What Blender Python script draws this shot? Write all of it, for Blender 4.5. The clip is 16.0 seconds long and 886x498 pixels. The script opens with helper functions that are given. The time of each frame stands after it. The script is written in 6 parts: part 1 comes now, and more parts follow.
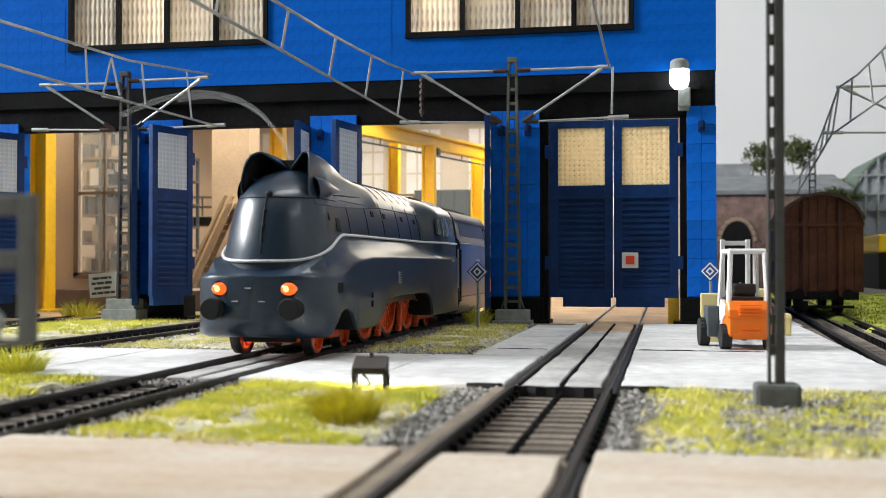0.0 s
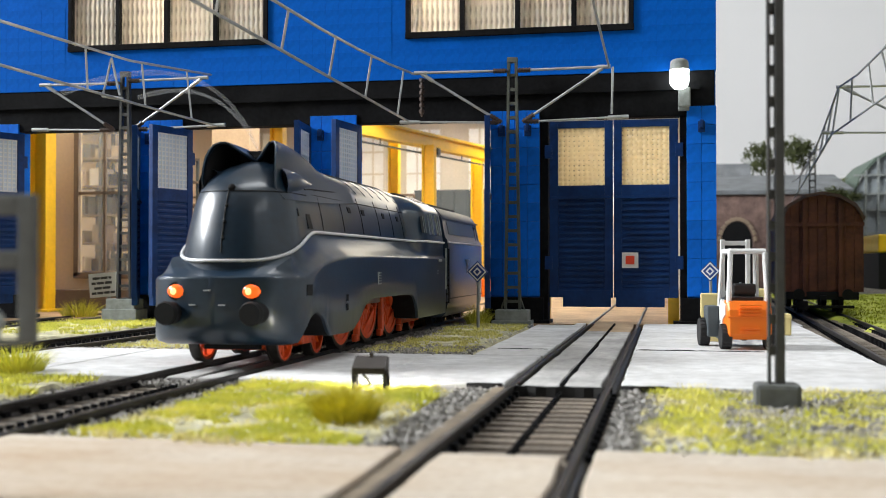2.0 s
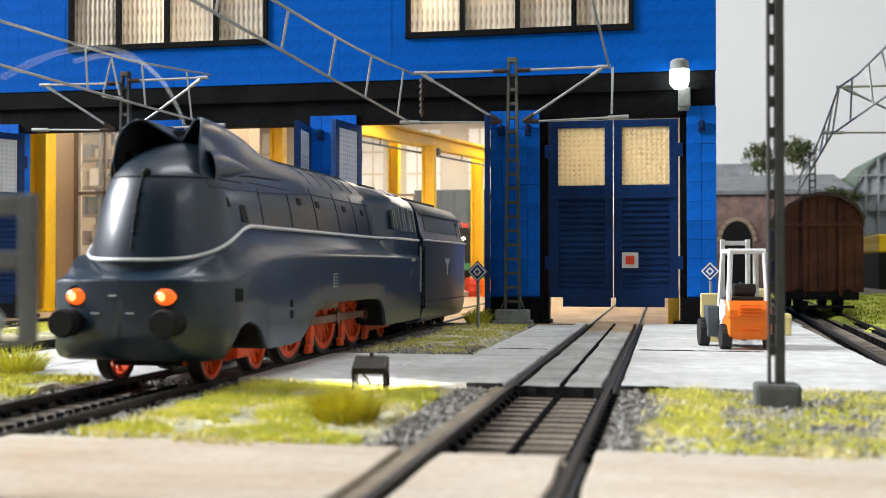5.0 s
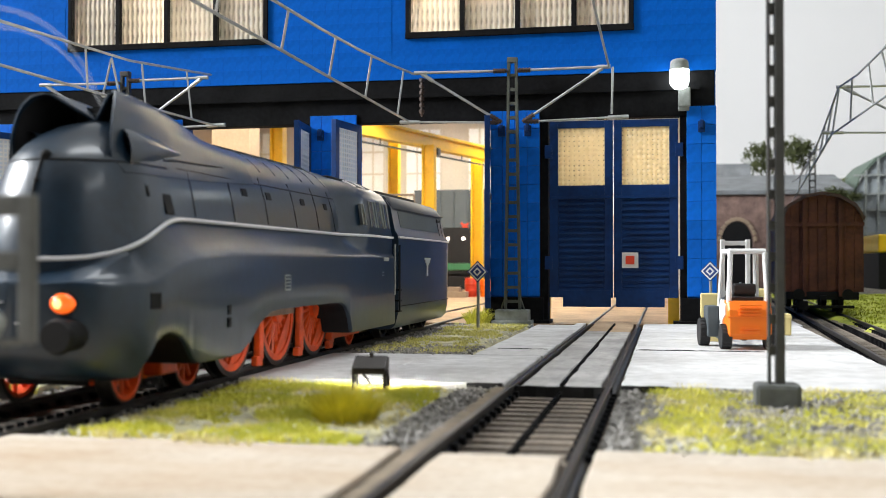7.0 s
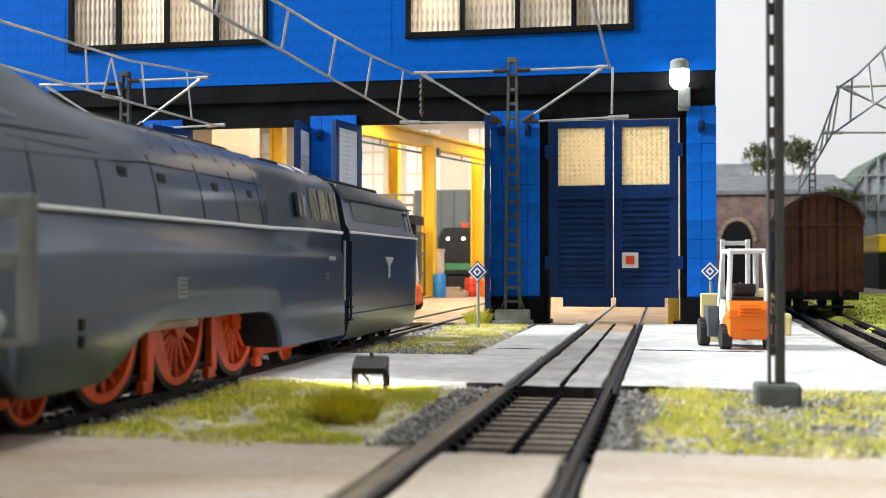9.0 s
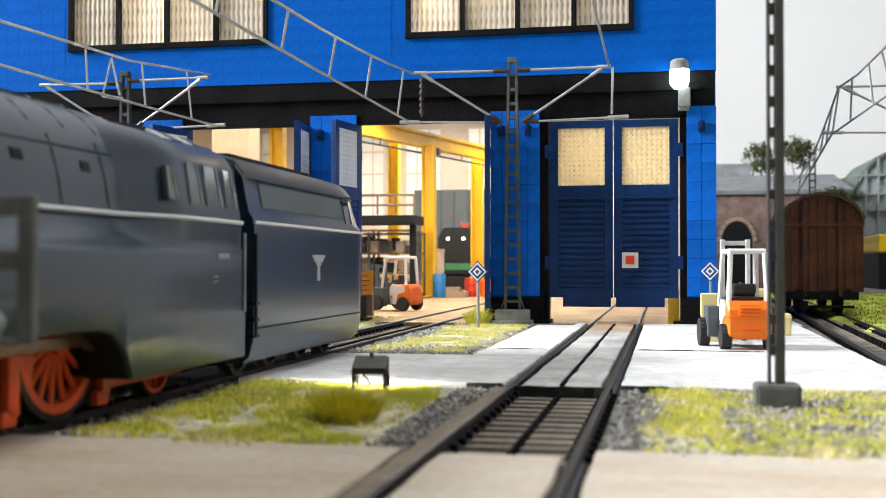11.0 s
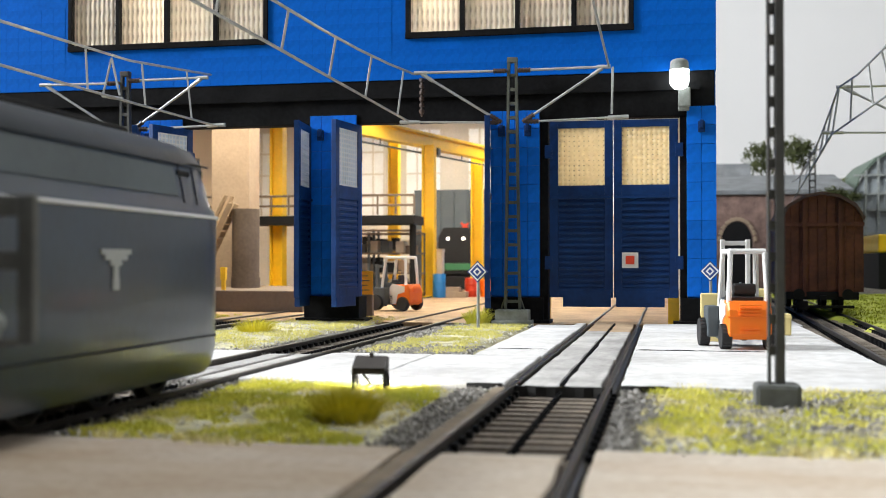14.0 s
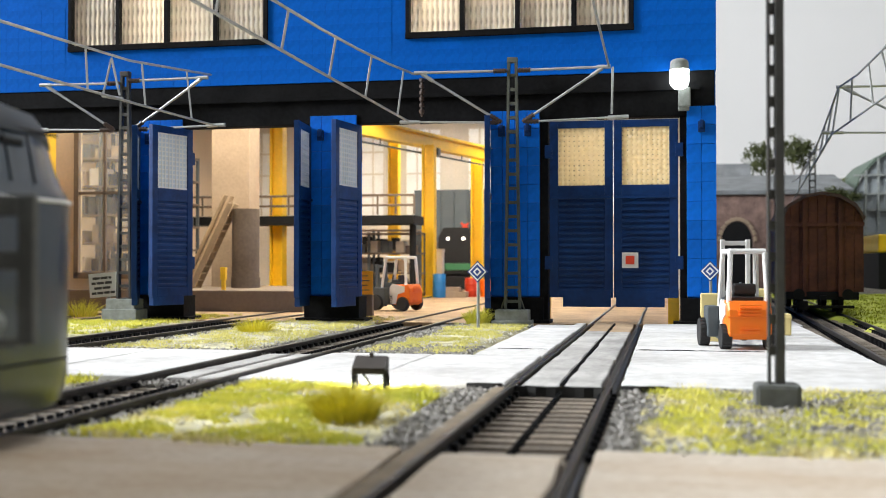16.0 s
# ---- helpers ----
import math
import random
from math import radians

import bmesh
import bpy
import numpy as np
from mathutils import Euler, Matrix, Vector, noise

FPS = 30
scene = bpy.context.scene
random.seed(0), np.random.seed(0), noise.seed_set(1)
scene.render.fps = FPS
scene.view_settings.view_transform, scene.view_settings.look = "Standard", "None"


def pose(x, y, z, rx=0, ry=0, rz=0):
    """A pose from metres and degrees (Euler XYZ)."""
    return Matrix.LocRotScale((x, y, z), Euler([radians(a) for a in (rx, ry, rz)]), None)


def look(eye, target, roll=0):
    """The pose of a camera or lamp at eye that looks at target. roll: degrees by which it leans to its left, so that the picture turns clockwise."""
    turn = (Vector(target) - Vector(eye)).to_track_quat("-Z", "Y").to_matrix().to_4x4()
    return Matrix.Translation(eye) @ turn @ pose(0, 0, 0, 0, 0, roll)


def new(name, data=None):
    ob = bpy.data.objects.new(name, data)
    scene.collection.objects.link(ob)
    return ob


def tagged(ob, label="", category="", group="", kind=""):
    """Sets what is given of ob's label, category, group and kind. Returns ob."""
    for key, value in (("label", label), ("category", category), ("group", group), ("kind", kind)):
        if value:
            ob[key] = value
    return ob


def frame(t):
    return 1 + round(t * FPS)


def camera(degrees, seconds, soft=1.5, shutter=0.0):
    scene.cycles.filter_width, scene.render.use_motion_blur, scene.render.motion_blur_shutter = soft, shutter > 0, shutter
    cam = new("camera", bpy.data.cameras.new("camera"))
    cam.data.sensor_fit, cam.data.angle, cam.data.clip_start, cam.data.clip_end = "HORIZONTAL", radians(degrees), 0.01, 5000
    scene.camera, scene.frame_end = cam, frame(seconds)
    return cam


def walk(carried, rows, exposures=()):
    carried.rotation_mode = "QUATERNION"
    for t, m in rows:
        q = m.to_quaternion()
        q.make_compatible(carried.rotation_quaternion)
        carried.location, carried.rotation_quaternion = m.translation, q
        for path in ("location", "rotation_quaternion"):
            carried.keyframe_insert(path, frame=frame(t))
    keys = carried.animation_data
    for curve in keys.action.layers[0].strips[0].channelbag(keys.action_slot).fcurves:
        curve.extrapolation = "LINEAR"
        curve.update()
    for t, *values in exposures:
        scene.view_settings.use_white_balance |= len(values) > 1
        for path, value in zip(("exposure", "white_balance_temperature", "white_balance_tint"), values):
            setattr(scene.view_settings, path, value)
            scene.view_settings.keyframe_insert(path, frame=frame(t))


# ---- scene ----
cam = camera(43.0, 16.0, soft=0.8)
cam.data.dof.use_dof, cam.data.dof.focus_distance, cam.data.dof.aperture_fstop = True, 0.35, 44
cam_pose = pose(0, 0, 0.0217, 90.806, 0, 11.23)
walk(cam, [(0, cam_pose), (16, cam_pose)], exposures=[(0, 0.06), (3.5, 0.11), (7, 0.32), (9, 0.45), (11.5, 0.44), (12.5, 0.38), (14, 0.20), (16, 0.18)])

# ---- world, lights, exposure ----
world = bpy.data.worlds.new("room_air")
scene.world = world
world.use_nodes = True
world.node_tree.nodes["Background"].inputs[0].default_value = (0.93, 0.96, 1.0, 1)
world.node_tree.nodes["Background"].inputs[1].default_value = 0.10


def area_lamp(name, eye, target, sx, sy, power, col):
    d = bpy.data.lights.new(name, "AREA")
    d.shape, d.size, d.size_y, d.energy, d.color = "RECTANGLE", sx, sy, power, col
    ob = new(name, d)
    ob.matrix_world = look(eye, target)
    return ob


# daylight from the room window on one side, ceiling lamp, added fill, lamps inside the shed
area_lamp("window_daylight", (-1.72, 0.08, 0.85), (0, 0.25, 0.0), 0.9, 0.7, 98, (0.95, 0.98, 1.0))
area_lamp("overhead_light", (0.15, 0.38, 1.70), (0.1, 0.45, 0), 1.1, 0.4, 11.5, (0.93, 0.97, 1.0))
# unseen fill from behind the camera, added to brighten facade and engine side
area_lamp("overhead_light", (1.45, -0.45, 1.50), (-0.1, 0.35, 0), 0.9, 0.3, 3.2, (0.93, 0.97, 1.0))
area_lamp("shed_lamp_light", (-0.11, 0.60, 0.112), (-0.11, 0.60, 0), 0.20, 0.20, 0.44, (1.0, 0.90, 0.72))
area_lamp("shed_lamp_light", (-0.16, 0.88, 0.150), (-0.16, 0.90, 0), 0.26, 0.12, 0.95, (1.0, 0.93, 0.80))
area_lamp("shed_lamp_light", (-0.265, 0.56, 0.118), (-0.265, 0.56, 0), 0.16, 0.16, 0.38, (1.0, 0.90, 0.72))

# ---- materials ----
def mat(name, col, rough=0.6, metal=0.0, var=0.15, scale=60.0, bump=0.15, fine=600.0, emit=0.0, alpha=1.0, coat=0.0, trans=0.0, col2=None, rand=0.0, spec=0.5):
    m = bpy.data.materials.new(name)
    m.use_nodes = True
    nt = m.node_tree
    n, l = nt.nodes, nt.links
    b = n["Principled BSDF"]
    b.inputs["Roughness"].default_value = rough
    b.inputs["Metallic"].default_value = metal
    b.inputs["Coat Weight"].default_value = coat
    b.inputs["Coat Roughness"].default_value = 0.15
    b.inputs["Specular IOR Level"].default_value = spec
    b.inputs["Alpha"].default_value = alpha
    b.inputs["Transmission Weight"].default_value = trans
    if emit:
        b.inputs["Emission Color"].default_value = (*col, 1)
        b.inputs["Emission Strength"].default_value = emit
    tc = n.new("ShaderNodeTexCoord")
    big = n.new("ShaderNodeTexNoise")
    big.inputs["Scale"].default_value = scale
    big.inputs["Detail"].default_value = 6
    small = n.new("ShaderNodeTexNoise")
    small.inputs["Scale"].default_value = fine
    small.inputs["Detail"].default_value = 4
    l.new(tc.outputs["Object"], big.inputs["Vector"])
    l.new(tc.outputs["Object"], small.inputs["Vector"])
    ramp = n.new("ShaderNodeValToRGB")
    c2 = col2 or tuple(c * (1 - 1.6 * var) for c in col)
    c3 = tuple(min(1, c * (1 + var)) for c in col)
    ramp.color_ramp.elements[0].color = (*c2, 1)
    ramp.color_ramp.elements[1].color = (*c3, 1)
    ramp.color_ramp.elements[0].position, ramp.color_ramp.elements[1].position = 0.3, 0.65
    mix = n.new("ShaderNodeMix")
    mix.inputs[0].default_value = 0.35
    l.new(big.outputs["Fac"], mix.inputs[2])
    l.new(small.outputs["Fac"], mix.inputs[3])
    l.new(mix.outputs[0], ramp.inputs[0])
    out = ramp.outputs[0]
    if rand:
        oi = n.new("ShaderNodeObjectInfo")
        hsv = n.new("ShaderNodeHueSaturation")
        mr = n.new("ShaderNodeMapRange")
        mr.inputs[3].default_value, mr.inputs[4].default_value = 1 - rand, 1 + rand
        l.new(oi.outputs["Random"], mr.inputs[0])
        l.new(mr.outputs[0], hsv.inputs["Value"])
        l.new(out, hsv.inputs["Color"])
        out = hsv.outputs[0]
    l.new(out, b.inputs["Base Color"])
    if bump:
        bp = n.new("ShaderNodeBump")
        bp.inputs["Strength"].default_value = bump
        bp.inputs["Distance"].default_value = 0.0004
        l.new(small.outputs["Fac"], bp.inputs["Height"])
        l.new(bp.outputs[0], b.inputs["Normal"])
    return m


def streaked(m, tint, amount, sx, sy):
    """Adds long trowel streaks and stains to a material."""
    n, l = m.node_tree.nodes, m.node_tree.links
    b = n["Principled BSDF"]
    old = b.inputs["Base Color"].links[0].from_socket
    tc = [q for q in n if q.type == "TEX_COORD"][0]
    mp = n.new("ShaderNodeMapping")
    mp.inputs["Scale"].default_value = (sx, sy, 1)
    mp.inputs["Rotation"].default_value = (0, 0, 0.25)
    ns = n.new("ShaderNodeTexNoise")
    ns.inputs["Scale"].default_value, ns.inputs["Detail"].default_value, ns.inputs["Roughness"].default_value = 1.0, 9, 0.72
    rp = n.new("ShaderNodeValToRGB")
    rp.color_ramp.elements[0].position, rp.color_ramp.elements[1].position = 0.46, 0.72
    mx = n.new("ShaderNodeMix")
    mx.data_type = "RGBA"
    mu = n.new("ShaderNodeMath")
    mu.operation = "MULTIPLY"
    mu.inputs[1].default_value = amount
    l.new(tc.outputs["Object"], mp.inputs[0])
    l.new(mp.outputs[0], ns.inputs["Vector"])
    l.new(ns.outputs["Fac"], rp.inputs[0])
    l.new(rp.outputs[0], mu.inputs[0])
    l.new(mu.outputs[0], mx.inputs["Factor"])
    l.new(old, mx.inputs["A"])
    mx.inputs["B"].default_value = (*tint, 1)
    l.new(mx.outputs["Result"], b.inputs["Base Color"])
    return m


M_blue = mat("blue_paint", (0.0015, 0.112, 0.54), 0.75, var=0.14, scale=90, bump=0.15, spec=0.06)
M_blue_b = mat("pillar_blue_paint", (0.003, 0.145, 0.68), 0.5, var=0.14, scale=90, bump=0.12, rand=0.1, spec=0.15)
M_navy = mat("navy_paint", (0.003, 0.031, 0.135), 0.5, var=0.3, scale=90, bump=0.15, spec=0.25)
M_black = mat("black_paint", (0.009, 0.009, 0.010), 0.8, var=0.5, scale=60, bump=0.3, spec=0.08)
M_rail = mat("blackened_rail", (0.045, 0.04, 0.037), 0.42, metal=0.5, var=0.4, scale=120, bump=0.2)
M_sleeper = mat("brown_plastic_sleeper", (0.20, 0.165, 0.13), 0.7, var=0.55, scale=200, bump=0.3, rand=0.25)
M_conc = mat("pale_concrete", (0.60, 0.60, 0.60), 0.85, var=0.18, scale=32, bump=1.0, fine=300, col2=(0.40, 0.39, 0.385))
streaked(M_conc, (0.30, 0.295, 0.29), 0.6, 130, 150)
M_conc_g = mat("grey_worn_concrete", (0.40, 0.39, 0.38), 0.85, var=0.3, scale=60, bump=0.6, fine=700)
M_conc_f = mat("worn_concrete", (0.57, 0.52, 0.45), 0.85, var=0.12, col2=(0.36, 0.29, 0.22), scale=16, bump=0.5, fine=700)
streaked(M_conc_g, (0.16, 0.155, 0.15), 0.7, 90, 25)
streaked(M_conc_f, (0.36, 0.235, 0.125), 0.95, 9, 24)
M_ground = mat("ballast_ground", (0.15, 0.135, 0.11), 0.95, var=0.6, scale=240, bump=1.0, fine=1400)
M_stone = mat("ballast_stone", (0.30, 0.285, 0.265), 0.9, var=0.5, scale=300, bump=0.4, fine=1500)
M_grass = mat("grass_fibre", (0.70, 0.65, 0.10), 0.8, var=0.2, scale=90, bump=0, col2=(0.42, 0.46, 0.04))
M_grass_d = mat("pale_grass_fibre", (0.64, 0.59, 0.20), 0.8, var=0.3, scale=40, bump=0, col2=(0.48, 0.46, 0.10))
M_grass_o = mat("olive_grass_tuft", (0.64, 0.57, 0.04), 0.8, var=0.3, scale=100, bump=0, col2=(0.32, 0.28, 0.01))
M_loco = mat("dark_slate_loco_paint", (0.006, 0.021, 0.042), 0.38, var=0.3, scale=45, bump=0.05, coat=0.42)
M_loco.node_tree.nodes["Principled BSDF"].inputs["Coat Roughness"].default_value = 0.15
# dark sooty parts; also painted shade inside hollow parts
M_soot_shade = mat("dark_soot_and_shade_paint", (0.008, 0.008, 0.009), 0.7, var=0.3, bump=0.1, spec=0.25)
M_white = mat("white_paint", (0.78, 0.78, 0.77), 0.5, var=0.05, bump=0.05)
M_stripe = mat("silver_stripe_paint", (0.62, 0.63, 0.66), 0.4, var=0.06, bump=0.0)
M_red = mat("red_wheel_paint", (0.68, 0.075, 0.009), 0.45, var=0.2, scale=150, bump=0.1)
M_steel = mat("worn_steel", (0.30, 0.19, 0.13), 0.4, metal=0.9, var=0.2, scale=200, bump=0.05)
M_wire = mat("galvanised_wire", (0.42, 0.43, 0.43), 0.45, metal=0.6, var=0.15, scale=200, bump=0.05)
M_mast = mat("green_grey_mast_paint", (0.085, 0.092, 0.075), 0.6, var=0.2, scale=150, bump=0.1)
M_mast_d = mat("dark_grey_mast_paint", (0.052, 0.052, 0.05), 0.55, var=0.2, scale=150, bump=0.1)
M_foot = mat("grey_foundation", (0.27, 0.29, 0.28), 0.8, var=0.2, scale=150, bump=0.3)
M_foot_d = mat("dark_foundation", (0.11, 0.115, 0.11), 0.8, var=0.2, scale=150, bump=0.3)
M_orange = mat("orange_plastic", (1.0, 0.21, 0.008), 0.42, var=0.05, scale=100, bump=0.03)
M_cream = mat("cream_plastic", (0.70, 0.58, 0.26), 0.5, var=0.06, bump=0.03)
M_tyre = mat("black_rubber", (0.018, 0.018, 0.019), 0.7, var=0.2, bump=0.1)
M_dgrey = mat("dark_grey_plastic", (0.07, 0.085, 0.095), 0.55, var=0.12, bump=0.05)
M_yellow = mat("yellow_steel_paint", (0.90, 0.55, 0.012), 0.45, var=0.1, scale=60, bump=0.05)
M_beige = mat("beige_plaster", (0.62, 0.50, 0.36), 0.8, var=0.08, scale=30, bump=0.1)
M_wallgrey = mat("grey_hall_wall", (0.60, 0.54, 0.45), 0.8, var=0.12, scale=20, bump=0.1)
M_tan = mat("tan_wood_floor", (0.40, 0.26, 0.14), 0.7, var=0.3, scale=60, bump=0.2)
M_brown = mat("grey_brown_plastic", (0.18, 0.135, 0.10), 0.7, var=0.15, scale=60, bump=0.1)
M_column = mat("tan_grey_column", (0.36, 0.27, 0.19), 0.8, var=0.15, scale=40, bump=0.2)
M_wagon = mat("rust_brown_wagon", (0.12, 0.036, 0.018), 0.7, var=0.4, scale=90, bump=0.2, rand=0.15)
M_brick = mat("weathered_brick", (0.21, 0.135, 0.115), 0.85, var=0.35, scale=110, bump=0.4, fine=500)
M_slate = mat("grey_roof", (0.17, 0.18, 0.19), 0.8, var=0.25, scale=60, bump=0.3)
M_back = mat("grey_backdrop_card", (0.80, 0.80, 0.81), 0.9, var=0.03, scale=2, bump=0)
M_room = mat("room_wall_paint", (0.60, 0.58, 0.55), 0.9, var=0.04, scale=2, bump=0)
# for the unseen wall that keeps reflections and bounce light dark
M_dark_wall = mat("dark_grey_light_blocker", (0.05, 0.05, 0.055), 0.95, var=0.1, scale=4, bump=0)
M_signblue = mat("blue_sign_paint", (0.015, 0.05, 0.22), 0.5, var=0.05, bump=0)
M_signred = mat("red_sign_paint", (0.72, 0.05, 0.012), 0.5, var=0.05, bump=0)
M_text = mat("dark_lettering", (0.06, 0.06, 0.06), 0.6, var=0.05, bump=0)
M_lamp = mat("glowing_lamp_glass", (0.93, 1.0, 0.97), 0.3, emit=9.0, var=0.0, bump=0)
M_headlight = mat("orange_glowing_lens", (1.0, 0.13, 0.012), 0.3, emit=0.95, var=0.3, scale=700, bump=0, coat=0.5)
M_dot = mat("white_glowing_lens", (1.0, 0.95, 0.85), 0.3, emit=3.0, var=0, bump=0)
M_darkglass = mat("dark_window_glass", (0.05, 0.054, 0.058), 0.12, var=0.05, bump=0)
M_cabglass = mat("grey_cab_glass", (0.09, 0.095, 0.10), 0.12, var=0.2, scale=80, bump=0)
M_leaf = mat("olive_foliage", (0.075, 0.09, 0.028), 0.85, var=0.4, scale=100, bump=0.2)
M_smoke = mat("thin_smoke", (0.9, 0.92, 0.95), 0.9, var=0, bump=0, alpha=0.07)
M_bluecan = mat("light_blue_plastic", (0.03, 0.22, 0.55), 0.4, var=0.05, bump=0)
M_green = mat("green_paint", (0.02, 0.12, 0.05), 0.5, var=0.1, bump=0)


def ribbed_glass(name, col, sx, sz, shine):
    """Moulded milky plastic pane, cast with ribs, that lets lamplight through."""
    m = mat(name, col, 0.3, var=0.05, bump=0)
    n, l = m.node_tree.nodes, m.node_tree.links
    b = n["Principled BSDF"]
    tc = [q for q in n if q.type == "TEX_COORD"][0]
    w1, w2 = n.new("ShaderNodeTexWave"), n.new("ShaderNodeTexWave")
    w1.bands_direction, w2.bands_direction = "X", "Z"
    w1.inputs["Scale"].default_value, w2.inputs["Scale"].default_value = sx, sz
    big = n.new("ShaderNodeTexNoise")
    big.inputs["Scale"].default_value, big.inputs["Detail"].default_value = 160, 5
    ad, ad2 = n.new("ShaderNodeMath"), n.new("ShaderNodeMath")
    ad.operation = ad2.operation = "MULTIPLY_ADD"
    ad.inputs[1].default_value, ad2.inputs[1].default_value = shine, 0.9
    for w in (w1, w2):
        w.inputs["Distortion"].default_value = 0.6
        w.inputs["Detail Scale"].default_value = 2.0
        l.new(tc.outputs["Object"], w.inputs["Vector"])
    l.new(tc.outputs["Object"], big.inputs["Vector"])
    l.new(w2.outputs["Fac"], ad.inputs[0])
    l.new(w1.outputs["Fac"], ad.inputs[2])
    l.new(big.outputs["Fac"], ad2.inputs[0])
    l.new(ad.outputs[0], ad2.inputs[2])
    bp = n.new("ShaderNodeBump")
    bp.inputs["Strength"].default_value, bp.inputs["Distance"].default_value = 0.8, 0.0005
    l.new(ad.outputs[0], bp.inputs["Height"])
    l.new(bp.outputs[0], b.inputs["Normal"])
    # relief shade of the ribs put into the colour: darker in the hollows
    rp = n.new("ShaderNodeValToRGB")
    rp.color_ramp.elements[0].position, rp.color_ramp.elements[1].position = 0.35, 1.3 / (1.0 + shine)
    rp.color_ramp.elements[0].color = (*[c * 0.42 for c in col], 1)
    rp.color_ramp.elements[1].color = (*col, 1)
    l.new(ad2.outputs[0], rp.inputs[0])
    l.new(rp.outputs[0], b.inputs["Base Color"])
    tr, mx = n.new("ShaderNodeBsdfTranslucent"), n.new("ShaderNodeMixShader")
    mx.inputs[0].default_value = 0.5
    l.new(rp.outputs[0], tr.inputs["Color"])
    l.new(bp.outputs[0], tr.inputs["Normal"])
    l.new(b.outputs[0], mx.inputs[1])
    l.new(tr.outputs[0], mx.inputs[2])
    l.new(mx.outputs[0], n["Material Output"].inputs["Surface"])
    return m


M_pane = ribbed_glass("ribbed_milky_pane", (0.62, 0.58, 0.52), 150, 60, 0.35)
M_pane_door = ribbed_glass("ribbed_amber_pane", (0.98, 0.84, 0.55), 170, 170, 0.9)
M_gridpane = mat("white_gridded_pane", (0.62, 0.68, 0.76), 0.35, var=0.06, bump=0.05)
M_clear = mat("clear_plastic_glazing", (0.9, 0.92, 0.92), 0.08, var=0, bump=0, alpha=0.16)

# ---- building blocks: all lengths below in millimetres ----
K = 0.001


def V(x, y, z):
    return Vector((x * K, y * K, z * K))


def box(bm, x0, y0, z0, x1, y1, z1, bev=0.0, m=None):
    mm = Matrix.LocRotScale(V((x0 + x1) / 2, (y0 + y1) / 2, (z0 + z1) / 2), None, (abs(x1 - x0) * K, abs(y1 - y0) * K, abs(z1 - z0) * K))
    if m is not None:
        mm = m @ mm
    vs = bmesh.ops.create_cube(bm, size=1, matrix=mm)["verts"]
    if bev:
        es = list({e for v in vs for e in v.link_edges})
        bmesh.ops.bevel(bm, geom=es, offset=bev * K, segments=2, affect="EDGES", profile=0.6)


def rod(bm, p, q, r, seg=6, r2=None):
    p, q = V(*p), V(*q)
    d = q - p
    mm = Matrix.Translation((p + q) / 2) @ d.to_track_quat("Z", "Y").to_matrix().to_4x4()
    bmesh.ops.create_cone(bm, cap_ends=True, segments=seg, radius1=r * K, radius2=(r if r2 is None else r2) * K, depth=d.length, matrix=mm)


def ball(bm, x, y, z, r, sx=1, sy=1, sz=1, u=12, v=8):
    bmesh.ops.create_uvsphere(bm, u_segments=u, v_segments=v, radius=r * K, matrix=Matrix.Translation(V(x, y, z)) @ Matrix.Diagonal((sx, sy, sz, 1)))


def loft(bm, sections, closed=True, caps=True):
    """Skin through sections, each a list of as many (x, y, z)."""
    rings = [[bm.verts.new(V(*p)) for p in s] for s in sections]
    n = len(rings[0])
    for a, b in zip(rings, rings[1:]):
        for i in range(n if closed else n - 1):
            j = (i + 1) % n
            bm.faces.new((a[i], a[j], b[j], b[i]))
    if caps and closed:
        bm.faces.new(rings[0][::-1])
        bm.faces.new(rings[-1])
    return rings


def tube(bm, pts, r, seg=6):
    rings = []
    for i, p in enumerate(pts):
        d = (Vector(pts[min(i + 1, len(pts) - 1)]) - Vector(pts[max(i - 1, 0)])).normalized()
        s = d.cross(Vector((0, 0, 1))).normalized()
        t = s.cross(d)
        rings.append([tuple(Vector(p) + (s * math.cos(a) + t * math.sin(a)) * r) for a in [k * 6.28319 / seg for k in range(seg)]])
    loft(bm, rings)


def extrude_poly(bm, pts, y0, y1):
    """Polygon of (x, z), from y0 to y1."""
    loft(bm, [[(x, y0, z) for x, z in pts], [(x, y1, z) for x, z in pts]])


def part(name, bm, material, parent=None, label="", smooth=False, kind=""):
    me = bpy.data.meshes.new(name)
    bmesh.ops.recalc_face_normals(bm, faces=bm.faces)
    bm.to_mesh(me)
    bm.free()
    me.materials.append(material)
    if smooth:
        me.polygons.foreach_set("use_smooth", [True] * len(me.polygons))
        me.set_sharp_from_angle(angle=radians(38))
    ob = new(name, me)
    ob.parent = parent
    return tagged(ob, label, kind=kind)


def thing(name, label, category, x=0, y=0, z=0, rz=0, group="", kind=""):
    ob = new(name)
    ob.empty_display_size = 0.005
    ob.matrix_world = pose(x * K, y * K, z * K, 0, 0, rz)
    return tagged(ob, label, category, group, kind)


def solid(name, bm, material, label, category, x=0, y=0, z=0, rz=0, group="", kind="", smooth=False):
    ob = part(name, bm, material, None, "", smooth)
    ob.matrix_world = pose(x * K, y * K, z * K, 0, 0, rz)
    return tagged(ob, label, category, group, kind)


def piece(name, me, parent, m):
    ob = new(name, me)
    ob.parent = parent
    ob.matrix_basis = m
    return ob


def mesh_of(bm, name, material):
    me = bpy.data.meshes.new(name)
    bmesh.ops.recalc_face_normals(bm, faces=bm.faces)
    bm.to_mesh(me)
    bm.free()
    me.materials.append(material)
    return me


def smooth_step(a, b, x):
    t = min(1, max(0, (x - a) / (b - a)))
    return t * t * (3 - 2 * t)


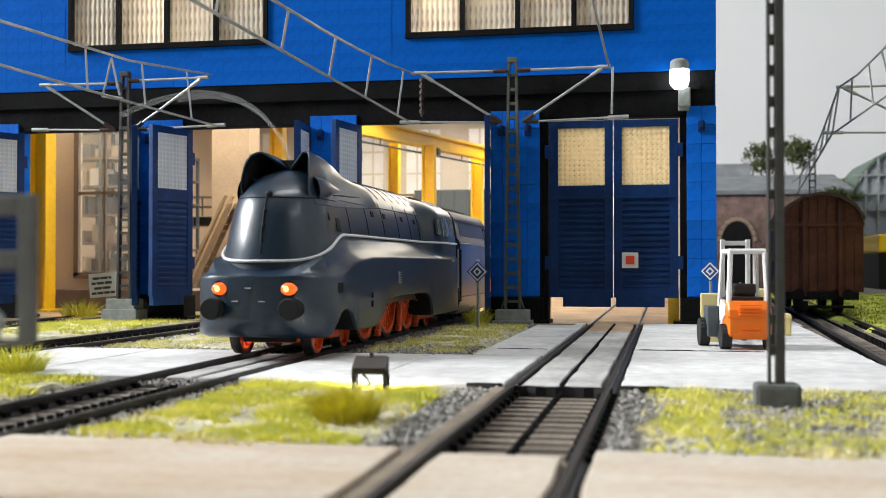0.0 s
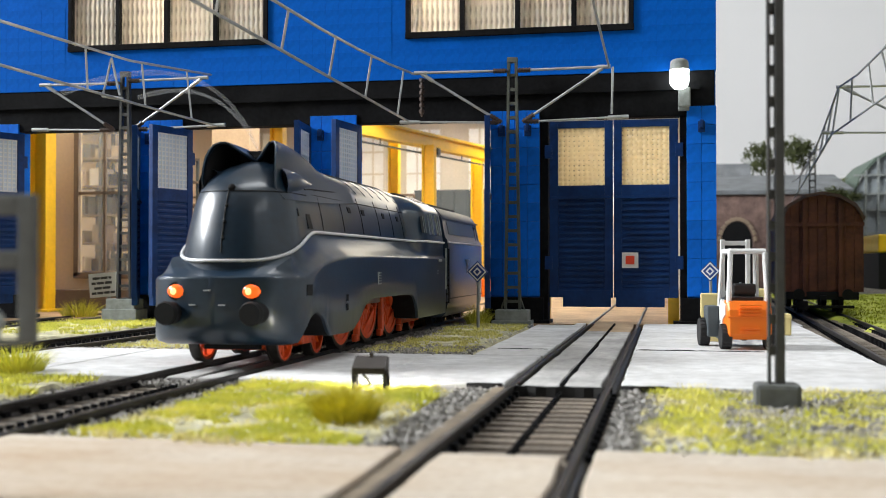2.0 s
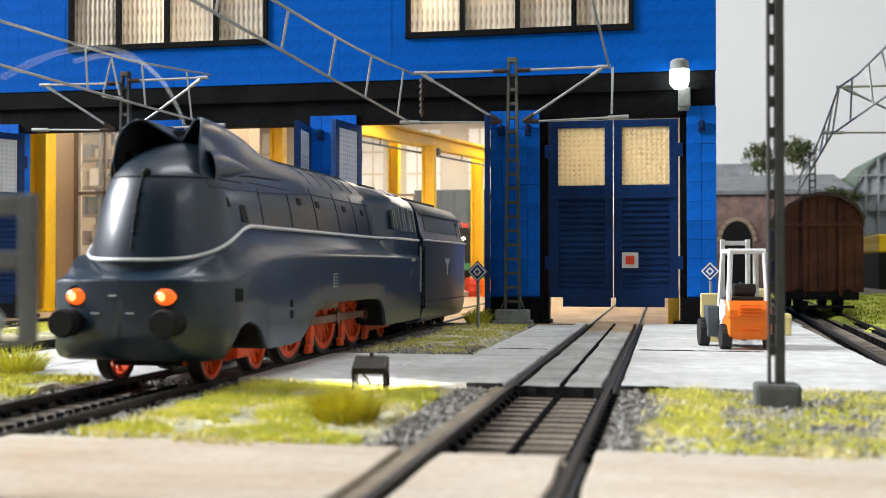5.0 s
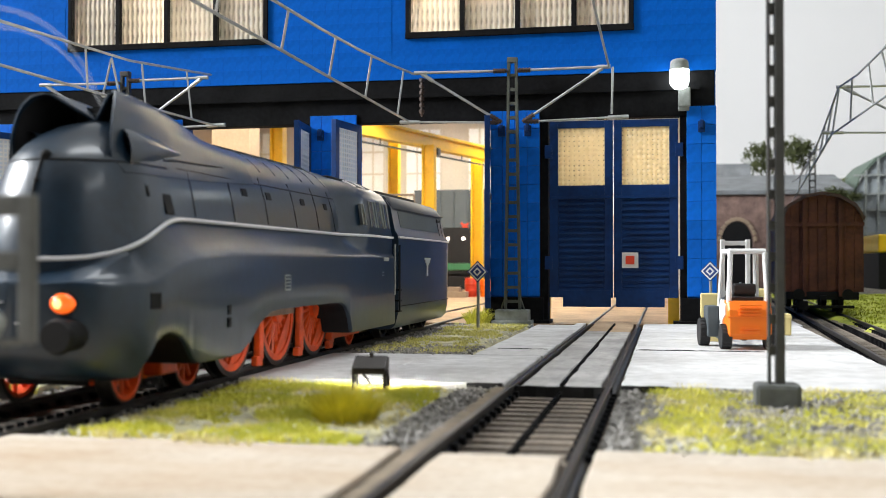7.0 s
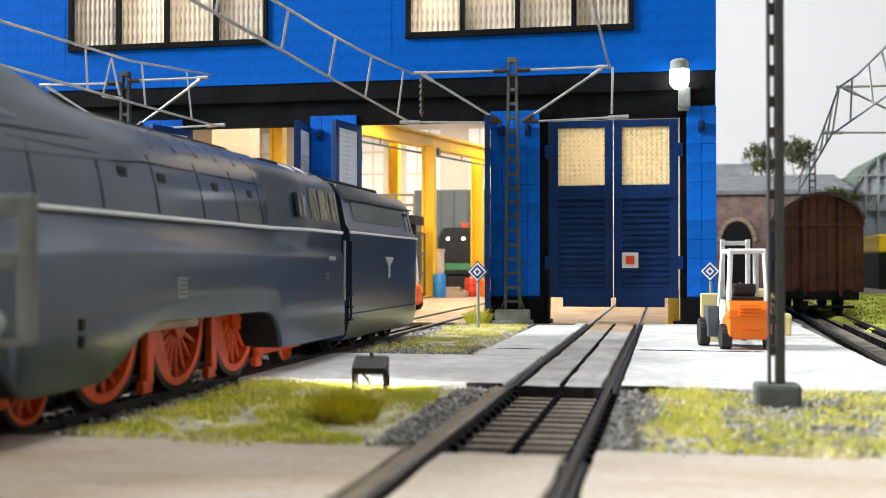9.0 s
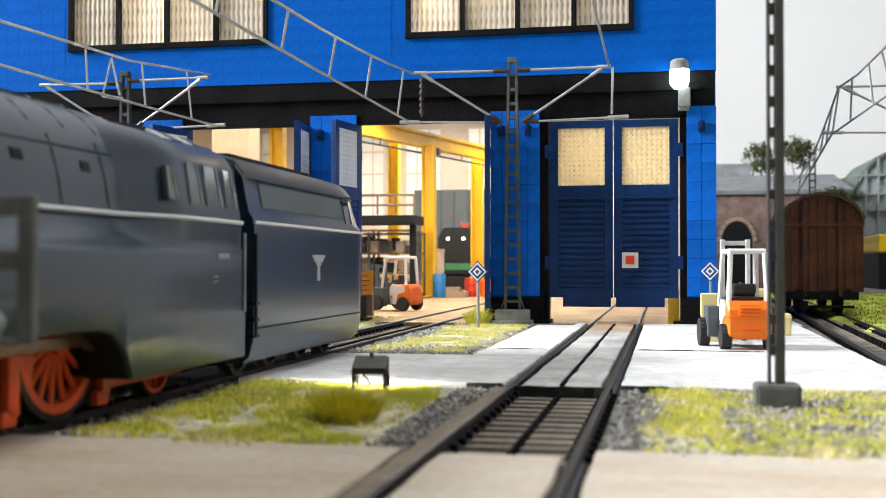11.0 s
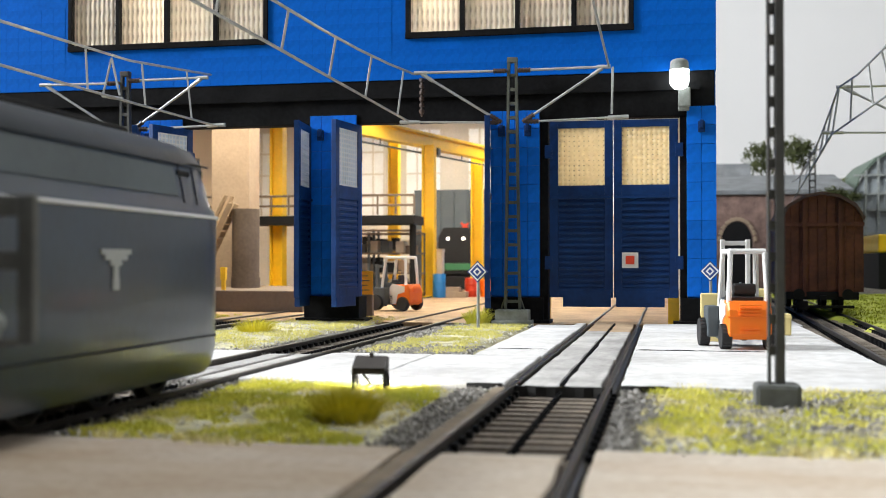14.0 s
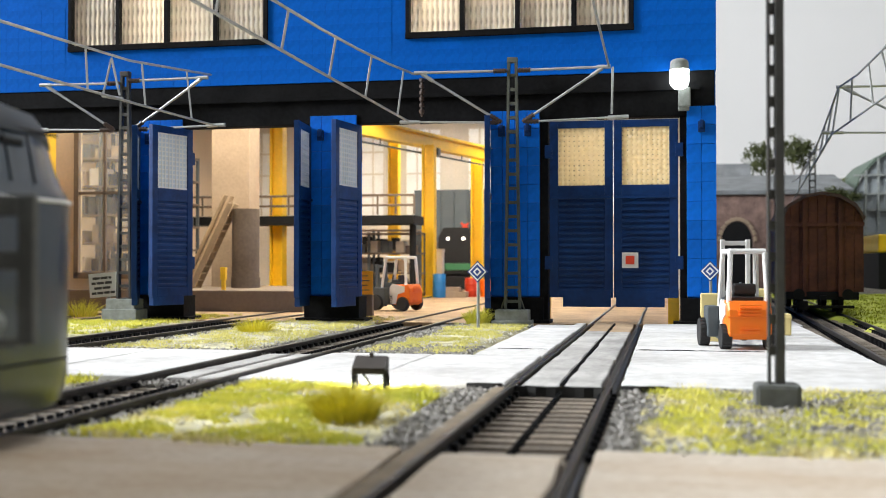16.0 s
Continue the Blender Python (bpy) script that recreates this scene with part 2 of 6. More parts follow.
def lerp_table(tab, x):
    return float(np.interp(x, [a for a, _ in tab], [b for _, b in tab]))


new_bm = bmesh.new

# ---- setting: room, ground, pavements ----
def room():
    for name, b in (("wall_west", (-2000, -1500, -50, -1800, 2400, 2000)), ("wall_east", (1800, -1500, -50, 2000, 2400, 2000)),
                    ("wall_south", (-1800, -1700, -50, 1800, -1500, 2000))):
        bm = new_bm()
        box(bm, *b)
        # unseen south wall kept dark so front faces reflect little light
        dark = name == "wall_south"
        solid(name, bm, M_dark_wall if dark else M_room, "unseen dark wall added behind the camera" if dark else "plain painted room wall beside the layout", "wall", kind="structure")
    bm = new_bm()
    box(bm, -2000, -1700, 2000, 2000, 2400, 2100)
    solid("ceiling", bm, M_room, "plain painted room ceiling", "ceiling", kind="structure")
    bm = new_bm()
    box(bm, -1800, 2200, -50, 1800, 2400, 2000)
    solid("backdrop", bm, M_back, "plain pale grey backdrop behind the layout", "backdrop", kind="structure")


room()


def room_fittings():
    """Unseen room window and ceiling lamps, added; the lamps' light leaves below them."""
    w = thing("window_room", "large white-framed window added in the unseen room wall", "window", -1798, 80, 850, kind="structure")
    bm = new_bm()
    for b in ((0, -480, -380, 30, 480, -350), (0, -480, 350, 30, 480, 380), (0, -480, -350, 30, -450, 350), (0, 450, -350, 30, 480, 350), (0, -12, -350, 25, 12, 350)):
        box(bm, *b, 3)
    part("window_frame", bm, M_white, w, "white frame")
    for y0, y1 in ((-450, -12), (12, 450)):
        bm = new_bm()
        box(bm, 4, y0, -350, 8, y1, 350)
        part("pane", bm, mat("pale_day_pane", (0.8, 0.85, 0.9), 0.1, var=0.02, bump=0), w, "pale pane")
    for x, y, z, ww, hh in ((150, 380, 1710, 1120, 420), (1450, -450, 1530, 920, 320)):
        c = thing("unseen_ceiling_lamp", "long white lamp housing added above an unseen overhead light", "lamp", x, y, z, group="ceiling lamps of the room")
        bm = new_bm()
        box(bm, -ww / 2, -hh / 2, 0, ww / 2, hh / 2, 40, 8)
        part("housing", bm, M_white, c)
        for s in (-1, 1):
            bm = new_bm()
            rod(bm, (s * ww * .4, 0, 38), (s * ww * .4, 0, 2000 - z), 4, 8)
            part("hanger", bm, M_steel, c)


room_fittings()


def ground():
    xs = sorted({-1790, -900, -500, 300, 700, 1790, *range(-340, 181, 4)})
    ys = sorted({-1490, -500, -100, 900, 1300, 2190, *range(-40, 641, 4)})
    def z(x, y):
        return -2.7 + 0.45 * noise.noise((x * 0.12, y * 0.12, 0)) + 0.35 * noise.noise((x * 0.35, y * 0.35, 3))
    vs = [V(x, y, z(x, y)) for y in ys for x in xs]
    w = len(xs)
    fs = [(j * w + i, j * w + i + 1, (j + 1) * w + i + 1, (j + 1) * w + i) for j in range(len(ys) - 1) for i in range(w - 1)]
    me = bpy.data.meshes.new("ground")
    me.from_pydata(vs, [], fs)
    me.materials.append(M_ground)
    tagged(new("ground", me), "dark grey-brown ballast ground of a model railway", "ground", kind="structure")


ground()

XR, XL, XT, XF = -18.65, -91.5, -164.4, 52.5   # track centres
TILES = random.Random(5)


def slab_mesh(bm, x0, y0, x1, y1, top=0.0, seed=0):
    """A concrete slab with a slightly ragged outline and a soft edge."""
    rnd = random.Random(seed)
    pts = []
    for (ax, ay), (bx, by) in (((x0, y0), (x1, y0)), ((x1, y0), (x1, y1)), ((x1, y1), (x0, y1)), ((x0, y1), (x0, y0))):
        n = max(1, int(math.hypot(bx - ax, by - ay) / 7))
        for i in range(n):
            k = i / n
            pts.append((ax + (bx - ax) * k + rnd.uniform(-.22, .22), ay + (by - ay) * k + rnd.uniform(-.22, .22)))
    cx, cy = (x0 + x1) / 2, (y0 + y1) / 2
    def ins(p, d):
        return (p[0] - d * (1 if p[0] > cx else -1), p[1] - d * (1 if p[1] > cy else -1))
    loft(bm, [[(*p, -3.2) for p in pts], [(*p, top - 0.25) for p in pts], [(*ins(p, 0.25), top) for p in pts]])


def pavement(name, label, mat_, slabs):
    base = thing(name, label, "pavement", kind="structure")
    for i, s in enumerate(slabs):
        bm = new_bm()
        slab_mesh(bm, *s, seed=i + 11)
        part("slab", bm, mat_, base)
    return base


pavement("pavement_1", "pale worn concrete slabs between the shed tracks", M_conc, [
    (-156, 206, -129, 271.5), (-128.6, 205.5, -101.2, 272), (-80.8, 205, -56, 268), (-55.7, 204.5, -29.2, 268.4),
    (-46, 268.8, -29.2, 340), (-46, 340.3, -29.2, 408), (-8, 205, 46, 290), (-8, 290.5, 46.2, 334),
    (-8, 334.3, 46.4, 421), (18.5, 421.4, 48, 640), (-33, 408.4, -29.2, 421)])
pavement("pavement_2", "narrow grey concrete slabs set between the rails", M_conc_g, [
    (-25.8, 202, -19.1, 262), (-18.2, 202, -11.4, 262), (-25.8, 262.3, -19.1, 330), (-18.2, 262.3, -11.4, 330), (-25.8, 330.3, -19.1, 371), (-18.2, 330.3, -11.4, 368),
    (-97.6, 209, -92.4, 268, -0.5), (-90.6, 209, -85.4, 268, -0.5)])
pavement("pavement_4", "brown concrete between the rails at the doors", mat("brown_concrete", (0.34, 0.25, 0.16), 0.85, var=0.3, scale=40, bump=0.6, fine=500, col2=(0.22, 0.14, 0.08)), [
    (-25.8, 371.3, -19.1, 421), (-18.2, 368.3, -11.4, 421), (-34, 421.3, 14, 440, -0.3)])
pavement("pavement_3", "tan worn concrete strip in front of the tracks", M_conc_f, [
    (-190, 20, -31, 131), (-25.8, 30, -11.4, 128), (-8, 20, 30, 133), (30.4, 20, 140, 135)])


bm = new_bm()
box(bm, -30.8, 25, -3, -28.6, 203, -0.5, 0.2)
solid("trackside_plank", bm, mat("brown_timber", (0.19, 0.15, 0.105), 0.8, var=0.3, scale=90, bump=0.3), "long brown timber edge beside the rail", "plank")


# torn dark edge and open joints of the concrete sheets
joints = thing("pavement_joint", "black torn edges and joints of the concrete sheets", "pavement", kind="structure")
JR = random.Random(9)
M_joint = mat("black_torn_edge", (0.02, 0.019, 0.018), 0.8, var=0.3, scale=200, bump=0.3)
for x0, x1, yj, wj, hj in ((-36, -29.4, 203.6, 0.7, 0.10), (-28, -9.4, 201.6, 0.9, -0.1), (-8, 0.5, 203.6, 0.7, 0.12), (-43, -30, 289.2, 0.6, 0.10), (-7.6, 24, 290.4, 0.7, 0.16)):
    bm = new_bm()
    n = max(4, int((x1 - x0) / 1.6))
    rows = []
    for i in range(n + 1):
        x, c = x0 + (x1 - x0) * i / n, yj + JR.uniform(-.35, .35)
        w, h = wj * JR.uniform(0.35, 1.0) * min(1, 0.25 + 3 * min(i, n - i) / n), hj + JR.uniform(-.08, .10)
        rows.append([(x, c - w, -2.6), (x, c + w, -2.6), (x, c + w, h), (x, c - w, h)])
    loft(bm, rows)
    part("joint", bm, M_joint, joints)


# ---- tracks ----
def sleeper_mesh():
    bm = new_bm()
    box(bm, -13.5, -1.1, -1.2, 13.5, 1.1, 0, 0.3)
    return mesh_of(bm, "sleeper", M_sleeper)


ME_SLEEPER = sleeper_mesh()


def rail_profile(xc, zt):
    return [(xc - 1.1, zt - 2.2), (xc + 1.1, zt - 2.2), (xc + 0.95, zt - 1.85), (xc + 0.3, zt - 1.6), (xc + 0.3, zt - 0.75), (xc + 0.48, zt - 0.6), (xc + 0.48, zt - 0.12),
            (xc + 0.36, zt), (xc - 0.36, zt), (xc - 0.48, zt - 0.12), (xc - 0.48, zt - 0.6), (xc - 0.3, zt - 0.75), (xc - 0.3, zt - 1.6), (xc - 0.95, zt - 1.85)]


def track(label, xc, y0, y1, sleepers, studs, step=5.35, turn=0):
    t = thing("railway_track", label, "track", xc, 0, 0, turn, group="tracks of the yard")
    for sx in (-8.55, 8.55):
        bm = new_bm()
        extrude_poly(bm, rail_profile(sx, 0.35), y0, y1)
        part("rail", bm, M_rail, t)
    chairs = new_bm()
    for a, b in sleepers:
        n = int((b - a) / step)
        for i in range(n):
            y = a + (i + 0.5) * step
            piece("sleeper", ME_SLEEPER, t, pose(TILES.uniform(-.25, .25) * K, y * K, -1.75 * K, 0, 0, TILES.uniform(-1.2, 1.2)))
            for sx in (-8.55, 8.55):
                for d in (-1.05, 1.05):
                    box(chairs, sx + d - 0.5, y - 0.75, -1.85, sx + d + 0.5, y + 0.75, -0.75)
    for a, b in studs:
        y = a
        while y < b:
            sunk = 203 < y < 430 and len(sleepers) == 1
            box(chairs, -0.26 if sunk else -0.4, y - 0.5, -2, 0.26 if sunk else 0.4, y + 0.5, 0.16 if sunk else -1.0)
            y += step / 2
    part("fastening", chairs, M_black, t, "small black rail chairs and centre studs", kind="stuff")
    return t


track("three-rail track sunk in concrete before the closed doors", XR, 20, 760, [(131, 202)], [(131, 202), (204, 420)])
track("dark brown three-rail track into the open bay", XL, 20, 960, [(30, 206), (271, 425)], [(30, 420)])
track("dark track into the open bay beside the notice", XT, 150, 960, [(150, 425)], [(150, 420)])
track("dark track with a parked wagon beside the shed", 46.7, 60, 1500, [(60, 900)], [(60, 900)], turn=-2.2)
track("dark track in the bay with the yellow column", XT - 72.9, 200, 800, [(200, 425)], [(200, 420)])


# ---- grass, ballast stones ----
BEDS = [(-104.5, -79.5, 20, 208, -2.0), (-104.5, -79.5, 268, 424, -2.0), (-30.5, -6.5, 129, 203, -2.4), (-178, -151, 150, 424, -2.0)]
def patch(name, label, mat_, x0, x1, y0, y1, top, seed):
    """A low mound with an uneven outline."""
    bm = new_bm()
    nx, ny = max(4, int((x1 - x0) / 2.5)), max(4, int((y1 - y0) / 2.5))
    grid = []
    for j in range(ny + 1):
        row = []
        for i in range(nx + 1):
            x, y = x0 + (x1 - x0) * i / nx, y0 + (y1 - y0) * j / ny
            e = min(x - x0, x1 - x, y - y0, y1 - y) + 3.5 * noise.noise((x * 0.09 + seed, y * 0.09, seed)) - 1.0
            z = -3.6 + (top + 3.6) * smooth_step(-1.0, 3.5, e) + 0.35 * noise.noise((x * 0.4, y * 0.4, seed))
            row.append(bm.verts.new(V(x, y, z)))
        grid.append(row)
    for j in range(ny):
        for i in range(nx):
            bm.faces.new((grid[j][i], grid[j][i + 1], grid[j + 1][i + 1], grid[j + 1][i]))
    return solid(name, bm, mat_, label, "ground", kind="structure", smooth=True)


def blades(name, label, mat_, spots, n, h, seed, spread=0.5, width=0.16):
    """Fibres of static grass over boxes (x0, x1, y0, y1, z)."""
    rnd = np.random.default_rng(seed)
    area = np.array([(b - a) * (d - c) for a, b, c, d, _ in spots])
    vs = []
    for (a, b, c, d, z), k in zip(spots, (n * area / area.sum()).astype(int)):
        x, y = rnd.uniform(a, b, k), rnd.uniform(c, d, k)
        keep = [noise.noise((p * 0.10 + seed, q * 0.10, 1.7)) + 0.5 * noise.noise((p * 0.33, q * 0.33, seed)) + 0.07 * min(p - a, b - p, q - c, d - q, 5) - 0.33 > -0.08 for p, q in zip(x, y)]
        x, y = x[keep], y[keep]
        k = len(x)
        hh = h * rnd.uniform(0.5, 1.1, k)
        ang = rnd.uniform(0, 6.283, k)
        lx, ly = rnd.normal(0, spread, k) * hh, rnd.normal(0, spread, k) * hh
        wx, wy = np.cos(ang) * width, np.sin(ang) * width
        zz = np.full(k, z)
        tri = np.stack([np.stack([x - wx, y - wy, zz], 1), np.stack([x + wx, y + wy, zz], 1), np.stack([x + lx, y + ly, zz + hh], 1)], 1)
        vs.append(tri.reshape(-1, 3))
    vs = np.concatenate(vs) * K
    me = bpy.data.meshes.new(name)
    me.from_pydata(vs.tolist(), [], np.arange(len(vs)).reshape(-1, 3).tolist())
    me.materials.append(mat_)
    return tagged(new(name, me), label, "grass", kind="stuff")


M_sand = mat("pale_sandy_scatter", (0.46, 0.43, 0.27), 0.95, var=0.45, scale=150, bump=1.0, fine=900, col2=(0.15, 0.14, 0.10))
M_bed = mat("dark_ballast_bed", (0.13, 0.115, 0.095), 0.9, var=0.5, scale=200, bump=1.0, fine=900)
for i, (a, b, c, d, z) in enumerate(BEDS):
    patch("ballast_bed", "dark ballast bed under the sleepers", M_bed, a, b, c, d, z, i + 40)
M_meadow = mat("green_grass_mat", (0.40, 0.42, 0.05), 0.95, var=0.35, scale=60, bump=1.0, fine=700, col2=(0.16, 0.20, 0.03))
PATCHES = [(-79, -33, 130, 205, -0.7), (-6, 90, 132, 206, -0.7), (-78, -47, 272, 420, -0.4), (-150, -106, 274, 470, -0.4), (-235, -181, 330, 470, -0.4),
           (-156, -106, 120, 204, -0.4), (68, 260, 300, 900, -0.4), (-290, -181, 160, 329, -0.5)]
for i, (a, b, c, d, z) in enumerate(PATCHES):
    patch("ground_patch", "pale sandy soil with short grass fibres" if i != 6 else "bright green grass mat beyond the wagon track", M_sand if i != 6 else M_meadow, a, b, c, d, z, i + 2)
blades("short_grass", "short yellow-green static grass between the near tracks", M_grass, [(-77, -38, 133, 202, -0.9)], 60000, 1.25, 3, width=0.11)
blades("short_grass", "short yellow-green static grass with bare sandy spots", M_grass, [(-3, 46, 133, 204, -0.9), (46, 90, 134, 204, -0.9)], 52000, 1.25, 14, width=0.11)
M_straw = mat("straw_fibre", (0.80, 0.72, 0.34), 0.8, var=0.2, scale=120, bump=0, col2=(0.60, 0.54, 0.22))
blades("short_grass", "pale straw fibres mixed into the near grass", M_straw, [(-77, -38, 132, 203, -0.9), (-4, 90, 133, 204, -0.9)], 44000, 1.1, 31, width=0.10)
blades("short_grass", "pale straw-coloured grass fibres between the tracks", M_grass_d, [(-77, -49, 274, 418, -0.6)], 26000, 1.0, 5, width=0.13)
blades("short_grass", "pale yellow-green grass fibres before the open bay", M_grass_d, [(-149, -107, 278, 468, -0.6)], 22000, 1.1, 6, width=0.14)
blades("short_grass", "bright grass fibres round the notice board", M_grass, [(-234, -182, 332, 468, -0.6)], 16000, 1.4, 7)
blades("short_grass", "bright grass fibres beside the engine track", M_grass, [(-155, -107, 128, 203, -0.6)], 12000, 1.7, 8)
blades("short_grass", "green grass strip beyond the wagon track", mat("fresh_green_grass", (0.40, 0.44, 0.04), 0.8, var=0.3, scale=30, bump=0), [(72, 250, 320, 880, -0.6)], 30000, 1.2, 9, width=0.5)


def tuft(label, x, y, r, h, n, mat_, seed):
    rnd = np.random.default_rng(seed)
    bm = new_bm()
    for _ in range(n):
        a, q = rnd.uniform(0, 6.283), r * math.sqrt(rnd.uniform(0, 1))
        bx, by = 0.6 * q * math.cos(a), 0.6 * q * math.sin(a)
        hh = h * rnd.uniform(0.55, 1.05) * (1 - 0.35 * (q / r) ** 2)
        tx, ty = bx * 1.0 + math.cos(a) * q * 0.6 + rnd.normal(0, .6), by + math.sin(a) * q * 0.6 + rnd.normal(0, .6)
        w, b = 0.10, rnd.uniform(0, 3.14)
        wx, wy = w * math.cos(b), w * math.sin(b)
        m1 = (bx + (tx - bx) * 0.35, by + (ty - by) * 0.35, hh * 0.6)
        v = [bm.verts.new(V(*p)) for p in ((bx - wx, by - wy, 0), (bx + wx, by + wy, 0), (m1[0] + wx * .7, m1[1] + wy * .7, m1[2]), (m1[0] - wx * .7, m1[1] - wy * .7, m1[2]), (tx, ty, hh))]
        bm.faces.new((v[0], v[1], v[2], v[3]))
        bm.faces.new((v[3], v[2], v[4]))
    return solid("grass_tuft", bm, mat_, label, "grass", x, y, -0.8, group="grass tufts", kind="")


blades("short_grass", "loose straw fibres along the concrete edge", M_straw, [(-78, -36, 128, 135, -0.15), (-4, 90, 131, 138, -0.15), (-78, -40, 198, 207, -0.6), (0, 90, 200, 209, -0.6)], 9000, 1.1, 33)
tuft("olive-yellow grass tuft before the floodlight", -44.8, 155, 6.2, 6.0, 1500, M_grass_o, 1)
tuft("bright green grass tuft beside the engine track", -130, 208, 8, 7.5, 700, M_grass, 2)
tuft("bright green grass tuft near the notice board", -245, 440, 11, 9, 500, M_grass, 3)
tuft("yellow-green grass tuft before the open bay", -133, 352, 8, 6, 500, M_grass_o, 4)
tuft("green grass tuft behind the diamond sign", -69, 415, 6.5, 8.5, 450, M_grass, 5)


def stones(name, label, spots, n, seed, mat_=M_stone, size=0.44):
    rnd = np.random.default_rng(seed)
    area = np.array([(b - a) * (d - c) for a, b, c, d, _ in spots])
    base = np.array([(1, 0, 0), (-1, 0, 0), (0, 1, 0), (0, -1, 0), (0, 0, 1), (0, 0, -1)], float)
    tri = np.array([(0, 2, 4), (2, 1, 4), (1, 3, 4), (3, 0, 4), (2, 0, 5), (1, 2, 5), (3, 1, 5), (0, 3, 5)])
    vs, fs = [], []
    for (a, b, c, d, z), k in zip(spots, (n * area / area.sum()).astype(int)):
        for _ in range(k):
            p = base * rnd.uniform(0.6, 1.3, (6, 1)) * size * rnd.uniform(0.6, 1.3) + rnd.normal(0, 0.12, (6, 3))
            p = p @ np.array(Euler(rnd.uniform(0, 3, 3)).to_matrix()) + (rnd.uniform(a, b), rnd.uniform(c, d), z + rnd.uniform(-.2, .25))
            fs.append(tri + 6 * len(vs))
            vs.append(p)
    me = bpy.data.meshes.new(name)
    me.from_pydata((np.concatenate(vs) * K).tolist(), [], np.concatenate(fs).tolist())
    me.materials.append(mat_)
    return tagged(new(name, me), label, "gravel", kind="stuff")


stones("ballast_gravel", "loose grey ballast stones along the near track", [(-41, -29, 131, 203, -1.6), (-8, 3, 133, 204, -1.6), (-35, -29, 195, 205, -1.0), (-8, 8, 132, 205, -0.9), (8, 90, 132, 205, -0.6), (-37, -30, 133, 203, -0.9)], 11000, 1)
stones("ballast_gravel", "loose grey ballast stones along the engine track", [(-82, -75, 130, 206, -1.1), (-81.5, -68, 270, 420, -0.8), (-78, -48, 268, 300, -0.5), (-101, -82, 199, 210, -1.2), (-101, -82, 266, 273, -1.2), (-110, -101, 130, 207, -1.3), (-110, -101, 272, 430, -1.3), (-97, -86, 130, 206, -2.2), (-97, -86, 271, 425, -2.3)], 9500, 2)
stones("ballast_gravel", "pale loose stones along the far bay track", [(-153, -146, 272, 430, -1.0), (-182, -174, 250, 430, -1.2), (-160, -106, 268, 280, -0.7), (-156, -112, 196, 206, -0.6)], 3500, 3)
stones("ballast_gravel", "bright crumbs of scenic scatter in the grass", [(-78, -36, 132, 202, -0.4), (2, 88, 134, 204, -0.5), (-77, -48, 272, 420, -0.4), (-149, -107, 274, 430, -0.3), (-78, -36, 129, 136, 0.0), (-4, 88, 131, 138, 0.0)], 3200, 4, mat("white_crumbs", (0.66, 0.64, 0.58), 0.9, var=0.2, bump=0), 0.26)

# ---- engine shed ----
YF = 425.0
shed = thing("engine_shed", "bright blue model engine shed with black beam and lit windows", "building", -55, YF, 0)


def sbox(name, mat_, b, parent=shed, label="", bev=0.0):
    bm = new_bm()
    ox, oy = (55, -YF)
    box(bm, b[0] + ox, b[1] + oy, b[2], b[3] + ox, b[4] + oy, b[5], bev)
    return part(name, bm, mat_, parent, label)


SX0, SX1, SY1, ZR = -430.0, 18.2, 1040.0, 170.0
WINDOWS = [(-241.4, -156.5), (-98.3, -12.6), (-384.0, -299.0)]
# upper front wall between and around the windows
edges = [SX0, -384.0, -299.0, -241.4, -156.5, -98.3, -12.6, SX1]
for a, b in zip(edges[0::2], edges[1::2]):
    sbox("wall", M_blue, (a, YF + 0.22, 111, b, YF + 6, 152))
sbox("wall", M_blue, (SX0, YF + 0.22, 93.7, SX1, YF + 6, 111))
sbox("wall", M_blue, (SX0, YF + 1, 152, SX1, YF + 6, ZR))
sbox("beam", M_black, (SX0, YF + 0.4, 77, SX1 - 0.6, YF + 7, 93.7), label="black painted lintel beam", bev=0.4)
sbox("ledge", M_black, (SX0, YF - 1.0, 86.5, SX1 - 6, YF + 0.4, 88.0), label="thin black ledge")
sbox("wall", M_blue, (SX1 - 3, YF + 6, 0, SX1, SY1, ZR))
sbox("wall", M_wallgrey, (SX0, SY1, 0, SX1, SY1 + 5, ZR), label="grey-beige back wall")
sbox("wall", M_beige, (SX0 - 4, YF + 6, 0, SX0, SY1, ZR))
sbox("roof", M_slate, (SX0 - 5, YF - 2, ZR, SX1 + 3, SY1 + 6, ZR + 5), label="flat grey roof")
sbox("floor", M_tan, (SX0, YF - 4, -2.0, SX1, SY1, -0.35), label="tan wood-coloured floor")

# wall tiles of the upper front, scored into blocks
def tile(w, h, mat_, name="tile", bev=0.18):
    bm = new_bm()
    box(bm, -w / 2, -0.5, -h / 2, w / 2, 0.5, h / 2, bev)
    return mesh_of(bm, name, mat_)


TW, TH = 5.35, 5.7
ME_WT = tile(TW - 0.03, TH - 0.03, M_blue, bev=0.06)
r = 0
z = 93.7 + TH / 2
while z < 128:
    x = SX1 - TW / 2
    while x > -300:
        inside = any(a - 1.6 < x + TW / 2 and x - TW / 2 < b + 1.6 for a, b in WINDOWS) and z + TH / 2 > 109.2
        if not inside:
            piece("tile", ME_WT, shed, pose((x + 55) * K, (0.62 + TILES.uniform(-.012, .012)) * K, z * K))
        x -= TW
    z += TH

# windows of the upper storey


